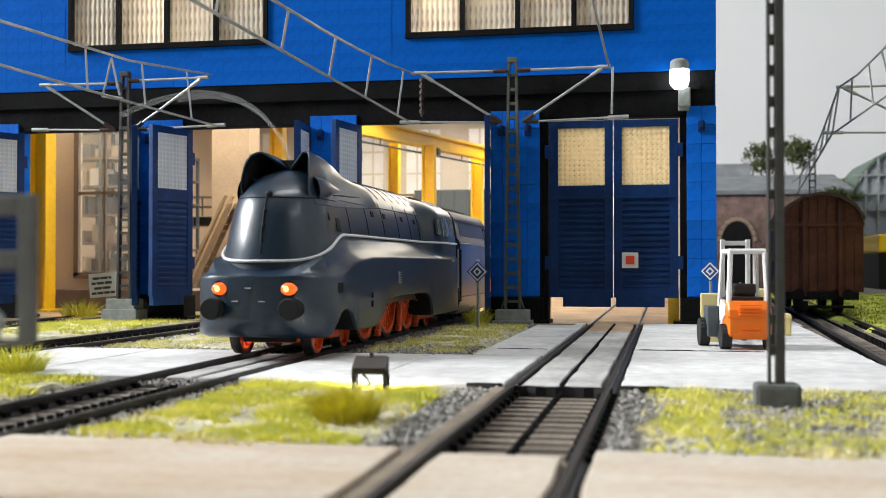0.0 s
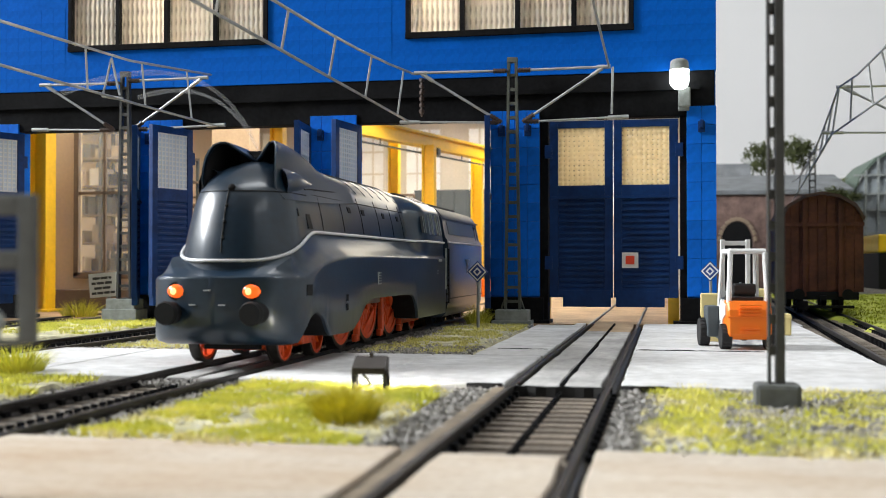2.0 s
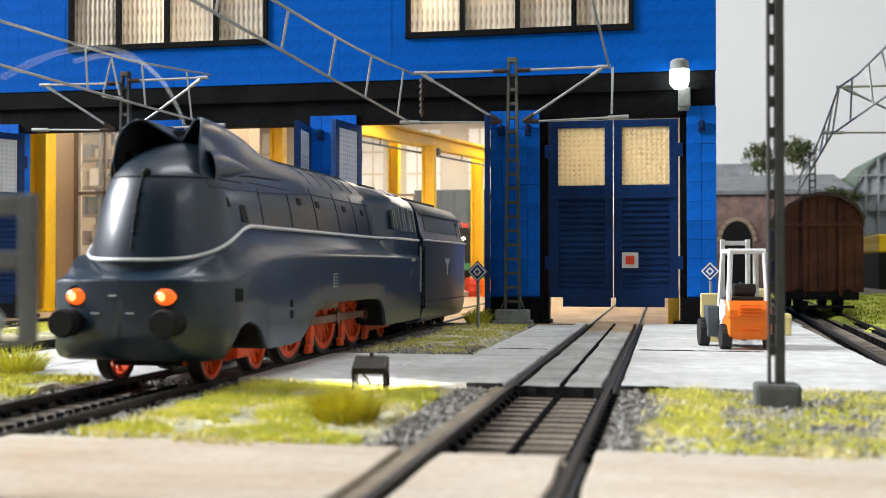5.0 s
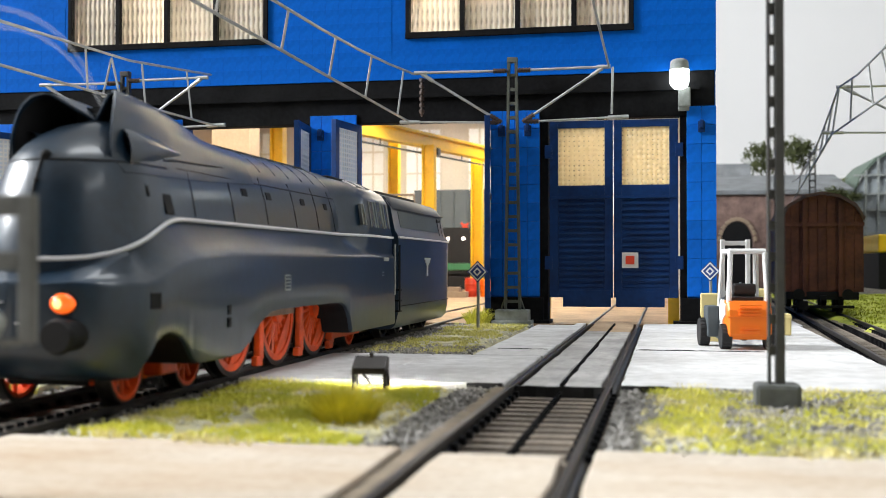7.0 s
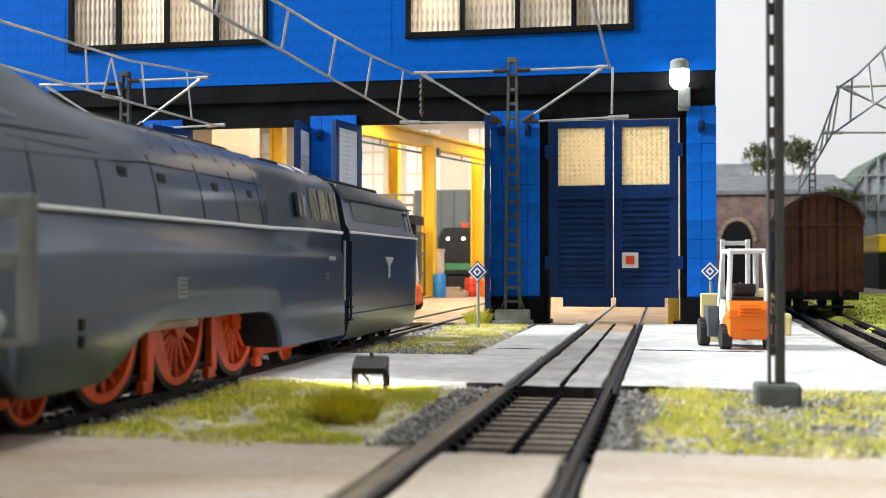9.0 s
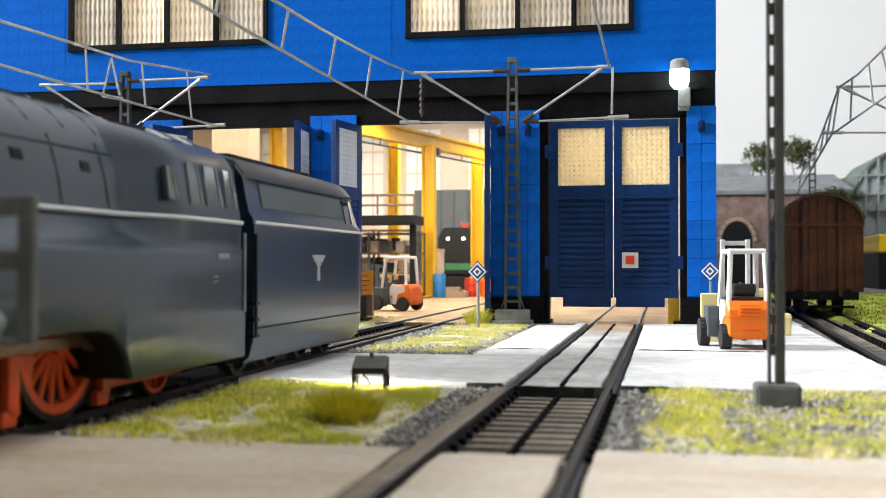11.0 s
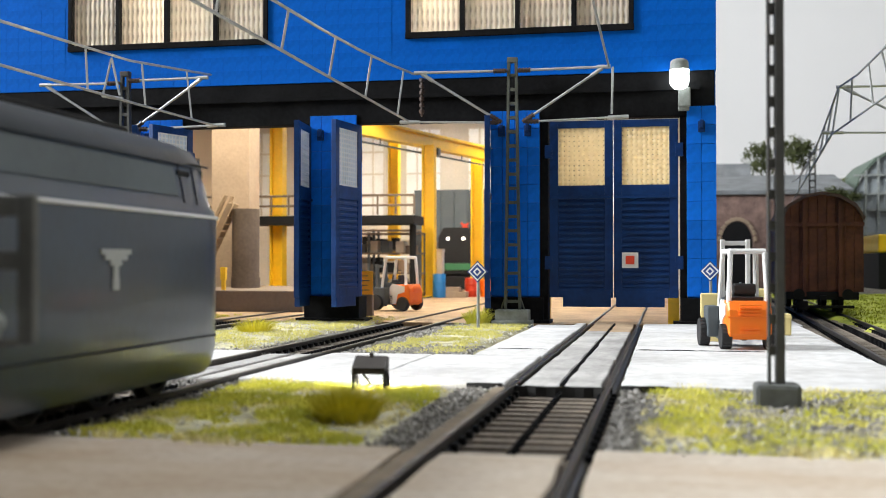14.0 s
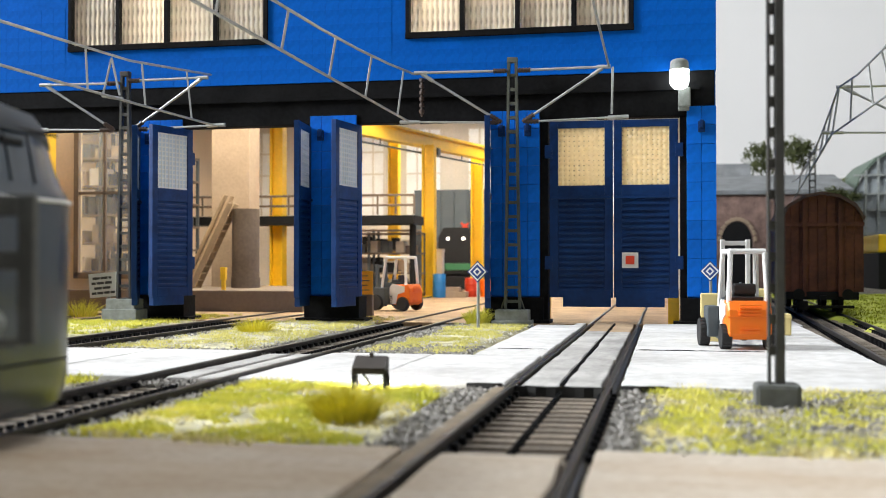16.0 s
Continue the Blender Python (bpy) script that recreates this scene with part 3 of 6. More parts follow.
for a, b in WINDOWS:
    bm = new_bm()
    for z0, z1 in ((109.5, 111.9), (149.5, 152)):
        box(bm, a + 55 - 1, -0.9, z0, b + 55 + 1, 4, z1, 0.2)
    n = 4
    for i in range(n + 1):
        x = a + (b - a) * i / n + 55
        box(bm, x - 0.9, -0.7, 111.5, x + 0.9, 3.6, 150, 0.2)
    fr = part("window", bm, M_black, shed, "black framed window with four panes")
    for i in range(n):
        bm = new_bm()
        box(bm, a + (b - a) * i / n + 55.9, 1.6, 111.9, a + (b - a) * (i + 1) / n + 54.1, 2.4, 149.6)
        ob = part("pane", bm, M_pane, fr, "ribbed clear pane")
        ob.visible_shadow = False

# pillars
def pillar(x0, x1, cols):
    p = sbox("pillar", M_blue, (x0 + 0.3, YF + 0.2, 9, x1 - 0.3, YF + 9, 80.0), label="blue tiled pillar")
    w = (x1 - x0) / cols
    me = tile(w - 0.10, 6.95, M_blue_b, bev=0.14)
    for i in range(cols):
        for j in range(10):
            piece("tile", me, p, pose((x0 + (i + 0.5) * w + 55) * K, (0.05 + TILES.uniform(-.06, .06)) * K, (9.9 + (j + 0.5) * 7.05) * K))
    base = sbox("pillar_base", M_black, (x0 - 2, YF - 1.8, -2, x1 + 1.5, YF + 10, 9.4), label="black pillar base", bev=0.3)
    sbox("base_plate", M_black, (x0 - 5, YF - 3.2, -2, x1 + 4, YF + 10, 0.9), label="black base plate", bev=0.2)
    return p


for x0, x1, c in ((7.5, 18.2, 2), (-65.9, -47, 4), (-137.8, -118.9, 4), (-210.7, -191.8, 4), (-283.6, -264.7, 4), (-356.5, -337.6, 4)):
    pillar(x0, x1, c)
    xm = (x0 + x1) / 2
    for hx in ((xm,) if c == 2 else (xm - 5, xm + 5)):
        bm = new_bm()
        box(bm, hx + 55 - 1.3, -1.6, 70.6, hx + 55 + 1.3, 0, 74.6, 0.2)
        box(bm, hx + 55 - 0.7, -2.6, 72, hx + 55 + 0.7, -1.4, 75, 0.2)
        part("bracket", bm, M_navy, shed, "small dark blue bracket")


# doors: a leaf in its own space, hinge at x = 0, leaf towards +x
def leaf(label, pane_mat, x, y, rz, flip=1, sign=False, width=23.2):
    d = thing("door", "", "", 0, 0, 0)
    d.parent = shed
    d.matrix_basis = pose((x + 55) * K, (y - YF) * K, 0, 0, 0, rz)
    d["label"] = label
    W = width
    def lb(name, mt, b, lab="", bev=0.15):
        bm = new_bm()
        x0, x1 = sorted((b[0] * flip, b[3] * flip))
        box(bm, x0, b[1], b[2], x1, b[4], b[5], bev)
        return part(name, bm, mt, d, lab)
    bm = new_bm()
    for b in ((0, -1, 9.4, 3.2, 1, 76), (W - 3.0, -1, 9.4, W, 1, 76), (3.2, -1, 73.3, W - 3.0, 1, 76), (3.2, -1, 46.5, W - 3.0, 1, 51.6), (3.2, -1, 9.4, W - 3.0, 1, 13), (3.2, -0.3, 12, W - 3.0, 0.6, 46.5), (0.5, -1.6, 46.6, W - 0.5, -1, 47.6)):
        x0, x1 = sorted((b[0] * flip, b[3] * flip))
        box(bm, x0, b[1], b[2], x1, b[4], b[5], 0.12)
    part("door_frame", bm, M_navy, d, "navy door frame")
    lb("kick_plate", M_navy, (5, -1.3, 5.9, W - 0.8, 0.9, 12.0))
    for i in range(15):
        z = 13.2 + i * 2.22
        bm = new_bm()
        x0, x1 = sorted((3.2 * flip, (W - 3.0) * flip))
        box(bm, x0, -0.95, z, x1, 0.95, z + 1.25, 0.2)
        part("louver", bm, M_navy, d)
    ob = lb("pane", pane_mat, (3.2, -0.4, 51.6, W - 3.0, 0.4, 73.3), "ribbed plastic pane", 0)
    if pane_mat is M_pane_door:
        ob.visible_shadow = False
    else:
        bm = new_bm()
        for i in range(9):
            x0, x1 = sorted(((3.6 + i * (W - 7.2) / 8 - 0.28) * flip, (3.6 + i * (W - 7.2) / 8 + 0.28) * flip))
            for s in (-0.62, 0.4):
                box(bm, x0, s, 51.6, x1, s + 0.22, 73.3)
        for j in range(13):
            z = 52 + j * 1.75
            x0, x1 = sorted((3.2 * flip, (W - 3) * flip))
            for s in (-0.66, 0.42):
                box(bm, x0, s, z - 0.28, x1, s + 0.24, z + 0.28)
        part("glazing_grid", bm, M_white, d, "white moulded glazing grid", kind="stuff")
    for z in (20, 62):
        lb("hinge", M_navy, (-1.8, -1.4, z, 1.0, 0.6, z + 5), "navy hinge")
    if sign:
        s = lb("sign", M_white, (6.0 if flip < 0 else 6, -2.0, 18.6, 12.2, -1.3, 24.4), "white square sign with red centre", 0.1)
        bm = new_bm()
        x0, x1 = sorted((7.5 * flip, 10.9 * flip))
        box(bm, x0, -2.5, 19.9, x1, -1.9, 23.0)
        part("sign_face", bm, M_signred, s, "red centre")
    return d


leaf("closed navy door leaf with lit ribbed window", M_pane_door, -43.3, YF + 1.5, 0, width=23.65)
leaf("closed navy door leaf with lit ribbed window and warning plate", M_pane_door, 4.4, YF + 1.5, 0, flip=-1, width=23.65)
leaf("navy door leaf folded open against the pillar", M_gridpane, -118.0, YF + 0.5, 180 + 81.5)
leaf("navy door leaf swung open with white gridded window", M_gridpane, -138.4, YF + 0.5, 96.2, flip=-1)
leaf("navy door leaf folded open against the pillar", M_gridpane, -188.3, YF + 0.5, 180 + 73)
leaf("navy door leaf swung open with white gridded window", M_gridpane, -211.4, YF + 0.5, 113, flip=-1)
leaf("navy door leaf folded open against the pillar", M_gridpane, -263.0, YF + 0.5, 180 + 66)
leaf("navy door leaf swung open beside the middle bay", M_gridpane, -67.2, YF + 0.5, 99, flip=-1)
# warning plate on the closed door
wp = sbox("sign", M_white, (-16.2, YF - 1.6, 20.5, -10.2, YF + 0.1, 26.3), label="white square warning plate", bev=0.1)
sbox("sign_face", M_signred, (-14.8, YF - 2.2, 21.9, -11.6, YF - 1.5, 25.0), wp, "red centre of the plate")
# yellow inner door posts seen through the gaps
for x in (-45.2, 5.4):
    sbox("door_post", M_yellow, (x, YF + 9, -0.3, x + 1.2, YF + 12, 60), label="yellow post behind the door")
sbox("door_jamb", M_black, (-47, YF + 1, -0.3, -44.0, YF + 8, 77), label="dark jamb")
sbox("door_jamb", M_black, (5.1, YF + 1, -0.3, 7.5, YF + 8, 77), label="dark jamb")
sbox("block", M_yellow, (0.6, YF + 3.2, -0.3, 4.6, YF + 6, 10), label="amber block beside the door")

# outside lamp on the beam
lamp = thing("wall_lamp", "white glowing wall lamp on a grey bracket", "lamp", 4.9, YF - 3.4, 92)
bm = new_bm()
rod(bm, (0, 0, -3), (0, 0, 1.5), 3.5, 20, 3.5)
ball(bm, 0, 0, -3, 3.5, 1, 1, 0.85, 20, 12)
part("globe", bm, M_lamp, lamp, "glowing white globe", True)
bm = new_bm()
rod(bm, (0, 0, 1.4), (0, 0, 4.0), 3.55, 20, 3.3)
ball(bm, 0, 0, 4.0, 3.3, 1, 1, 0.5, 20, 10)
part("cap", bm, M_foot, lamp, "grey cap", True)
bm = new_bm()
box(bm, -0.4, 0, -12, 4.0, 3.0, -5, 0.4)
box(bm, -0.5, 1, -13.4, 3.6, 3.4, -11.5, 0.4)
part("bracket", bm, M_foot, lamp, "grey bracket")

# bulbs glowing behind the upper windows and under the shed roof
for x, y, zz in ((-203.7, 435.2, 121), (-89, 435.2, 121), (-45, 475, 126), (-172, 485, 126)):
    bm = new_bm()
    ball(bm, 0, 0, 0, 3.2)
    rod(bm, (0, 0, 2), (0, 0, ZR - zz), 0.5)
    solid("shed_bulb", bm, mat("warm_bulb_glass", (1.0, 0.86, 0.62), 0.3, emit=75, var=0, bump=0), "glowing bulb hanging inside the shed", "lamp", x, y, zz, group="bulbs in the shed", smooth=True)


# ---- inside the shed ----
def gantry_post(x, y, h, w=6.0):
    g = thing("crane_gantry", "yellow steel crane gantry post in the shed", "crane", x, y, -0.35, group="yellow gantry posts")
    bm = new_bm()
    box(bm, -w / 2, -w / 2, 0, -w / 2 + 1.2, w / 2, h)
    box(bm, w / 2 - 1.2, -w / 2, 0, w / 2, w / 2, h)
    box(bm, -w / 2 + 1.2, -0.6, 0, w / 2 - 1.2, 0.6, h)
    part("post", bm, M_yellow, g)
    bm = new_bm()
    box(bm, -w * .8, -w * .8, 0, w * .8, w * .8, 1.2, 0.2)
    part("foot", bm, M_yellow, g)
    return g


gantry_post(-159, 752, 104, 8.5)
gantry_post(-147, 880, 109, 9)
gantry_post(-205, 840, 122, 8.0)
gantry_post(-256, 720, 118, 9)
gantry_post(-291, 487, 110, 9.0)
crane = thing("crane_beam", "yellow crane runway beam with a dark trolley under it", "crane", 0, 0, 0)
bm = new_bm()
for z0, z1, w in ((102.5, 104.3, 3.6), (104.3, 111.2, 1.2), (111.2, 113.0, 3.6)):
    loft(bm, [[(x - w, y, z0), (x + w, y, z0), (x + w, y, z1), (x - w, y, z1)] for x, y in ((-204, 612), (-124, 905))])
part("beam", bm, M_yellow, crane)
bm = new_bm()
rod(bm, (-204, 612, 98.6), (-124, 905, 98.6), 0.7, 6)
for k in range(5):
    x, y = -196 + k * 16, 641.3 + k * 58.6
    rod(bm, (x, y, 98.6), (x, y, 103), 0.5, 6)
box(bm, -161, 760, 98, -154, 768, 102.6, 0.4)
part("cable_rail", bm, M_dgrey, crane, "thin dark rail with a trolley")

# concrete column, stairs, gallery, platform
bm = new_bm()
box(bm, -11, -8, -0.35, 11, 8, 165, 0.5)
solid("column", bm, M_column, "tan concrete column inside the shed", "column", -234.5, 590, 0)
bm = new_bm()
rod(bm, (0, 0, -0.35), (0, 0, 51), 7.2, 24)
rod(bm, (0, 0, 9), (0, 0, 15), 7.6, 24)
solid("tank", bm, mat("dark_brown_steel", (0.12, 0.09, 0.068), 0.6, var=0.25, scale=60, bump=0.15), "brown cylindrical tank on the shed platform", "tank", -217, 560, 0, smooth=True)
stairs = thing("staircase", "grey-brown steel staircase with handrails", "stairs", -245, 552, 0)
M_stair = mat("tan_steel_stairs", (0.33, 0.24, 0.15), 0.7, var=0.15, scale=60, bump=0.1)
for s in (0, 9):
    bm = new_bm()
    rod(bm, (0, s, 9), (22, s, 54), 2.1, 4)
    part("stringer", bm, M_stair, stairs)
    bm = new_bm()
    rod(bm, (-1, s, 15), (20, s, 58), 1.2, 5)
    for i in range(4):
        rod(bm, (2 + i * 5.4, s, 13 + i * 11.1), (2 + i * 5.2, s, 21 + i * 10.6), 0.5, 5)
    part("handrail", bm, M_stair, stairs)
for i in range(12):
    bm = new_bm()
    box(bm, i * 1.85 - 0.5, 0, 9.5 + i * 3.7, i * 1.85 + 2.2, 9, 10.3 + i * 3.7)
    part("tread", bm, M_stair, stairs)
bm = new_bm()
box(bm, -300, 500, -0.35, -166, 620, 9.6, 0.5)
solid("platform", bm, M_brown, "grey-brown raised platform inside the shed", "platform")
gal = thing("gallery", "dark steel gallery with a thin railing along the hall", "gallery", 0, 0, 0)
bm = new_bm()
box(bm, -330, 700, 48, -158, 730, 53.5)
part("deck", bm, M_soot_shade, gal, "dark deck")
bm = new_bm()
for z_ in (60, 66.5):
    rod(bm, (-330, 701, z_), (-158, 701, z_), 0.8, 5)
for i in range(15):
    rod(bm, (-326 + i * 12, 701, 54), (-326 + i * 12, 701, 66.5), 0.7, 5)
part("railing", bm, M_brown, gal)
bm = new_bm()
for x_ in (-320, -270, -162):
    rod(bm, (x_, 715, 0), (x_, 715, 48), 2.2, 8)
part("support", bm, M_soot_shade, gal)

# beige inner partition with a large clear window in the bay of the yellow column
part_ = thing("partition_wall", "beige partition wall with a large glazed window", "wall", 0, 0, 0)
bm = new_bm()
for b in ((-296, 505, -0.3, -283, 510, 150), (-253, 505, -0.3, -243, 510, 150), (-283, 505, -0.3, -253, 510, 17), (-283, 505, 92, -253, 510, 150)):
    box(bm, *b)
part("wall", bm, M_beige, part_)
bm = new_bm()
for b in ((-284, 503.5, 16, -281.6, 506, 93), (-254.5, 503.5, 16, -252, 506, 93), (-284, 503.5, 15, -252, 506, 18), (-284, 503.5, 91, -252, 506, 93), (-268.6, 504, 18, -267.4, 505.5, 91), (-284, 504, 56, -252, 505.5, 57.4)):
    box(bm, *b)
fr = part("window_frame", bm, M_brown, part_, "dark window frame")
bm = new_bm()
box(bm, -283, 504.6, 17, -253, 505, 92)
part("pane", bm, M_clear, fr, "clear glazing").visible_shadow = False

# windows in the back wall
for i, x_ in enumerate((-380, -330, -280, -225, -165, -110, -60)):
    w = thing("window_%d" % (i + 1), "pale lit window with dark bars in the hall wall", "window", x_, SY1 - 1.2, 0, kind="structure")
    bm = new_bm()
    box(bm, -17, -0.4, 66, 17, 0.4, 150)
    part("pane", bm, mat("pale_frosted_pane", (0.80, 0.80, 0.78), 0.3, var=0.1, scale=40, bump=0), w)
    bm = new_bm()
    for a in (-17, -6, 6, 17):
        box(bm, a - 0.7, -1.4, 66, a + 0.7, -0.4, 150)
    for b in (66, 87, 108, 129, 150):
        box(bm, -17.7, -1.5, b - 0.7, 17.7, -0.4, b + 0.7)
    part("window_frame", bm, M_wallgrey, w)

# dark engine standing deep in the hall
eng = thing("parked_engine", "dark engine with two lit lamps and green lower body", "locomotive", -184, 985, 0)
bm = new_bm()
extrude_poly(bm, [(-16, 12), (16, 12), (16, 46), (11, 55), (-11, 55), (-16, 46)], 0, 50)
part("body", bm, M_soot_shade, eng, "dark body")
bm = new_bm()
box(bm, -16.2, -0.6, 17, 16.2, 50, 23, 0.6)
part("lower_body", bm, M_green, eng, "green lower band")
bm = new_bm()
box(bm, -13, 0, 0, 13, 48, 14, 0.6)
part("bogie", bm, M_soot_shade, eng)
for x_ in (-7, 7):
    bm = new_bm()
    rod(bm, (x_, -1.2, 45), (x_, 0.5, 45), 1.35, 14)
    part("lamp_lens", bm, M_dot, eng, "glowing white lamp")
bm = new_bm()
rod(bm, (4, 4, 54), (11, 4, 59), 0.9, 6)
rod(bm, (11, 4, 54), (4, 4, 59), 0.9, 6)
part("pantograph", bm, M_signred, eng, "red folded pantograph")


gate = thing("hall_gate", "dark panelled gate at the end of the hall", "gate", -180, 1032, -0.3)
bm = new_bm()
box(bm, -52, -2, 0, 52, 2, 92, 0.3)
part("gate_leaf", bm, M_dgrey, gate)
for i_ in range(8):
    bm = new_bm()
    box(bm, -51 + i_ * 13, -3.4, 1, -40 + i_ * 13, -1.8, 90, 0.4)
    part("panel", bm, M_dgrey, gate)


def rack(label, x_, y_, w_, h_, seed):
    """Workshop rack with shelves and stacked boxes."""
    k = random.Random(seed)
    r_ = thing("workshop_rack", label, "rack", x_, y_, -0.35, group="workshop racks")
    for a in (0, 0.5, 1):
        for b in (0, 14):
            bm = new_bm()
            box(bm, a * w_ - 0.8, b - 0.8, 0, a * w_ + 0.8, b + 0.8, h_)
            part("upright", bm, M_dgrey, r_)
    levels = int(h_ / 14)
    for j in range(levels + 1):
        z_ = 3 + j * (h_ - 4) / levels
        bm = new_bm()
        box(bm, -1, -1, z_ - 0.6, w_ + 1, 15, z_ + 0.6)
        part("shelf", bm, M_brown, r_)
        q = 2.0
        while q < w_ - 9 and j < levels:
            ww, hh = k.uniform(4, 9), k.uniform(4, 10)
            bm = new_bm()
            box(bm, q, 1, z_ + 0.6, q + ww, 12, z_ + 0.6 + hh, 0.4)
            part("box", bm, k.choice([M_dgrey, M_brown, M_column, M_wallgrey, M_soot_shade]), r_)
            q += ww + k.uniform(0.6, 5)
    return r_


rack("dark workshop rack full of grey and brown boxes", -250, 790, 84, 48, 1)
rack("dark workshop rack full of grey and brown boxes", -345, 640, 60, 88, 2)
rack("tall grey workshop rack behind the glazed partition", -330, 560, 60, 96, 3)
rack("dark workshop rack under the steel gallery", -232, 735, 70, 44, 7)
rack("dark workshop rack beside the parked engine", -162, 1000, 60, 62, 4)


def barrel(name, label, mat_, x_, y_, r_, h_, grp=""):
    bm = new_bm()
    prof = [(r_ * .94, 0), (r_, 0.5), (r_, h_ * .3), (r_ * 1.04, h_ * .33), (r_, h_ * .36), (r_, h_ * .64), (r_ * 1.04, h_ * .67), (r_, h_ * .7), (r_, h_ - .5), (r_ * .94, h_)]
    loft(bm, [[(p * math.cos(a * math.pi / 8), p * math.sin(a * math.pi / 8), q) for a in range(16)] for p, q in prof])
    return solid(name, bm, mat_, label, "barrel", x_, y_, -0.35, group=grp, smooth=True)


barrel("barrel", "orange-red steel drum on the shed floor", M_signred, -132, 768, 5.0, 13, "drums")
barrel("barrel", "orange-red steel drum on the shed floor", M_orange, -122, 772, 5.0, 12, "drums")
barrel("barrel", "light blue drum beside the gantry post", M_bluecan, -150.5, 745, 4.4, 16, "drums")
bm = new_bm()
box(bm, -3.5, -3, 0, 3.5, 3, 31, 0.6)
box(bm, -4, -3.4, 31, 4, 3.4, 33, 0.4)
solid("machine_cabinet", bm, M_wallgrey, "pale grey machine cabinet behind the blue drum", "cabinet", -155, 765, -0.35)
bm = new_bm()
box(bm, -9, -5, 0, 9, 5, 4, 0.4)
box(bm, -7, -4, 4, 4, 4, 7, 0.4)
solid("crate", bm, M_column, "low brown crate on the shed floor", "crate", -141, 750, -0.35)
post = thing("notice_sign", "orange notice plate on a short post", "sign", -125.2, 462, -0.35, group="orange plates")
bm = new_bm()
box(bm, -3.2, -0.4, 9.4, 3.2, 0.4, 19.4, 0.15)
part("plate", bm, mat("amber_plate", (1.0, 0.42, 0.01), 0.5, var=0.05, bump=0), post)
bm = new_bm()
box(bm, -2.6, 0.5, 0, 2.6, 4, 9.6, 0.2)
part("pedestal", bm, M_brown, post)
bm = new_bm()
for i in range(4):
    box(bm, -1.9, -0.6, 11.2 + i * 2, 1.9 - (i % 2), -0.35, 11.5 + i * 2)
part("lettering", bm, M_text, post, "dark unreadable bars of writing")
bm = new_bm()
box(bm, -0.9, -0.9, 0, 0.9, 0.9, 8, 0.2)
box(bm, -1.3, -1.3, 5, 1.3, 1.3, 11, 0.2)
solid("fire_extinguisher", bm, M_yellow, "small amber box on the shed platform", "box", -208, 508, 9.6)


# ---- forklifts ----
def wheel_bm(r_, w_, seg=20):
    bm = new_bm()
    prof = [(r_ * .55, -w_ / 2), (r_ * .95, -w_ / 2), (r_, -w_ * .3), (r_, w_ * .3), (r_ * .95, w_ / 2), (r_ * .55, w_ / 2)]
    loft(bm, [[(x_, p * math.cos(a * 6.2832 / seg), p * math.sin(a * 6.2832 / seg)) for a in range(seg)] for p, x_ in prof])
    for a in range(seg):
        c, s = math.cos(a * 6.2832 / seg), math.sin(a * 6.2832 / seg)
        box(bm, -w_ * .45, r_ * c - 0.12, r_ * s - 0.12, w_ * .45, r_ * c + 0.12, r_ * s + 0.12)
    return bm


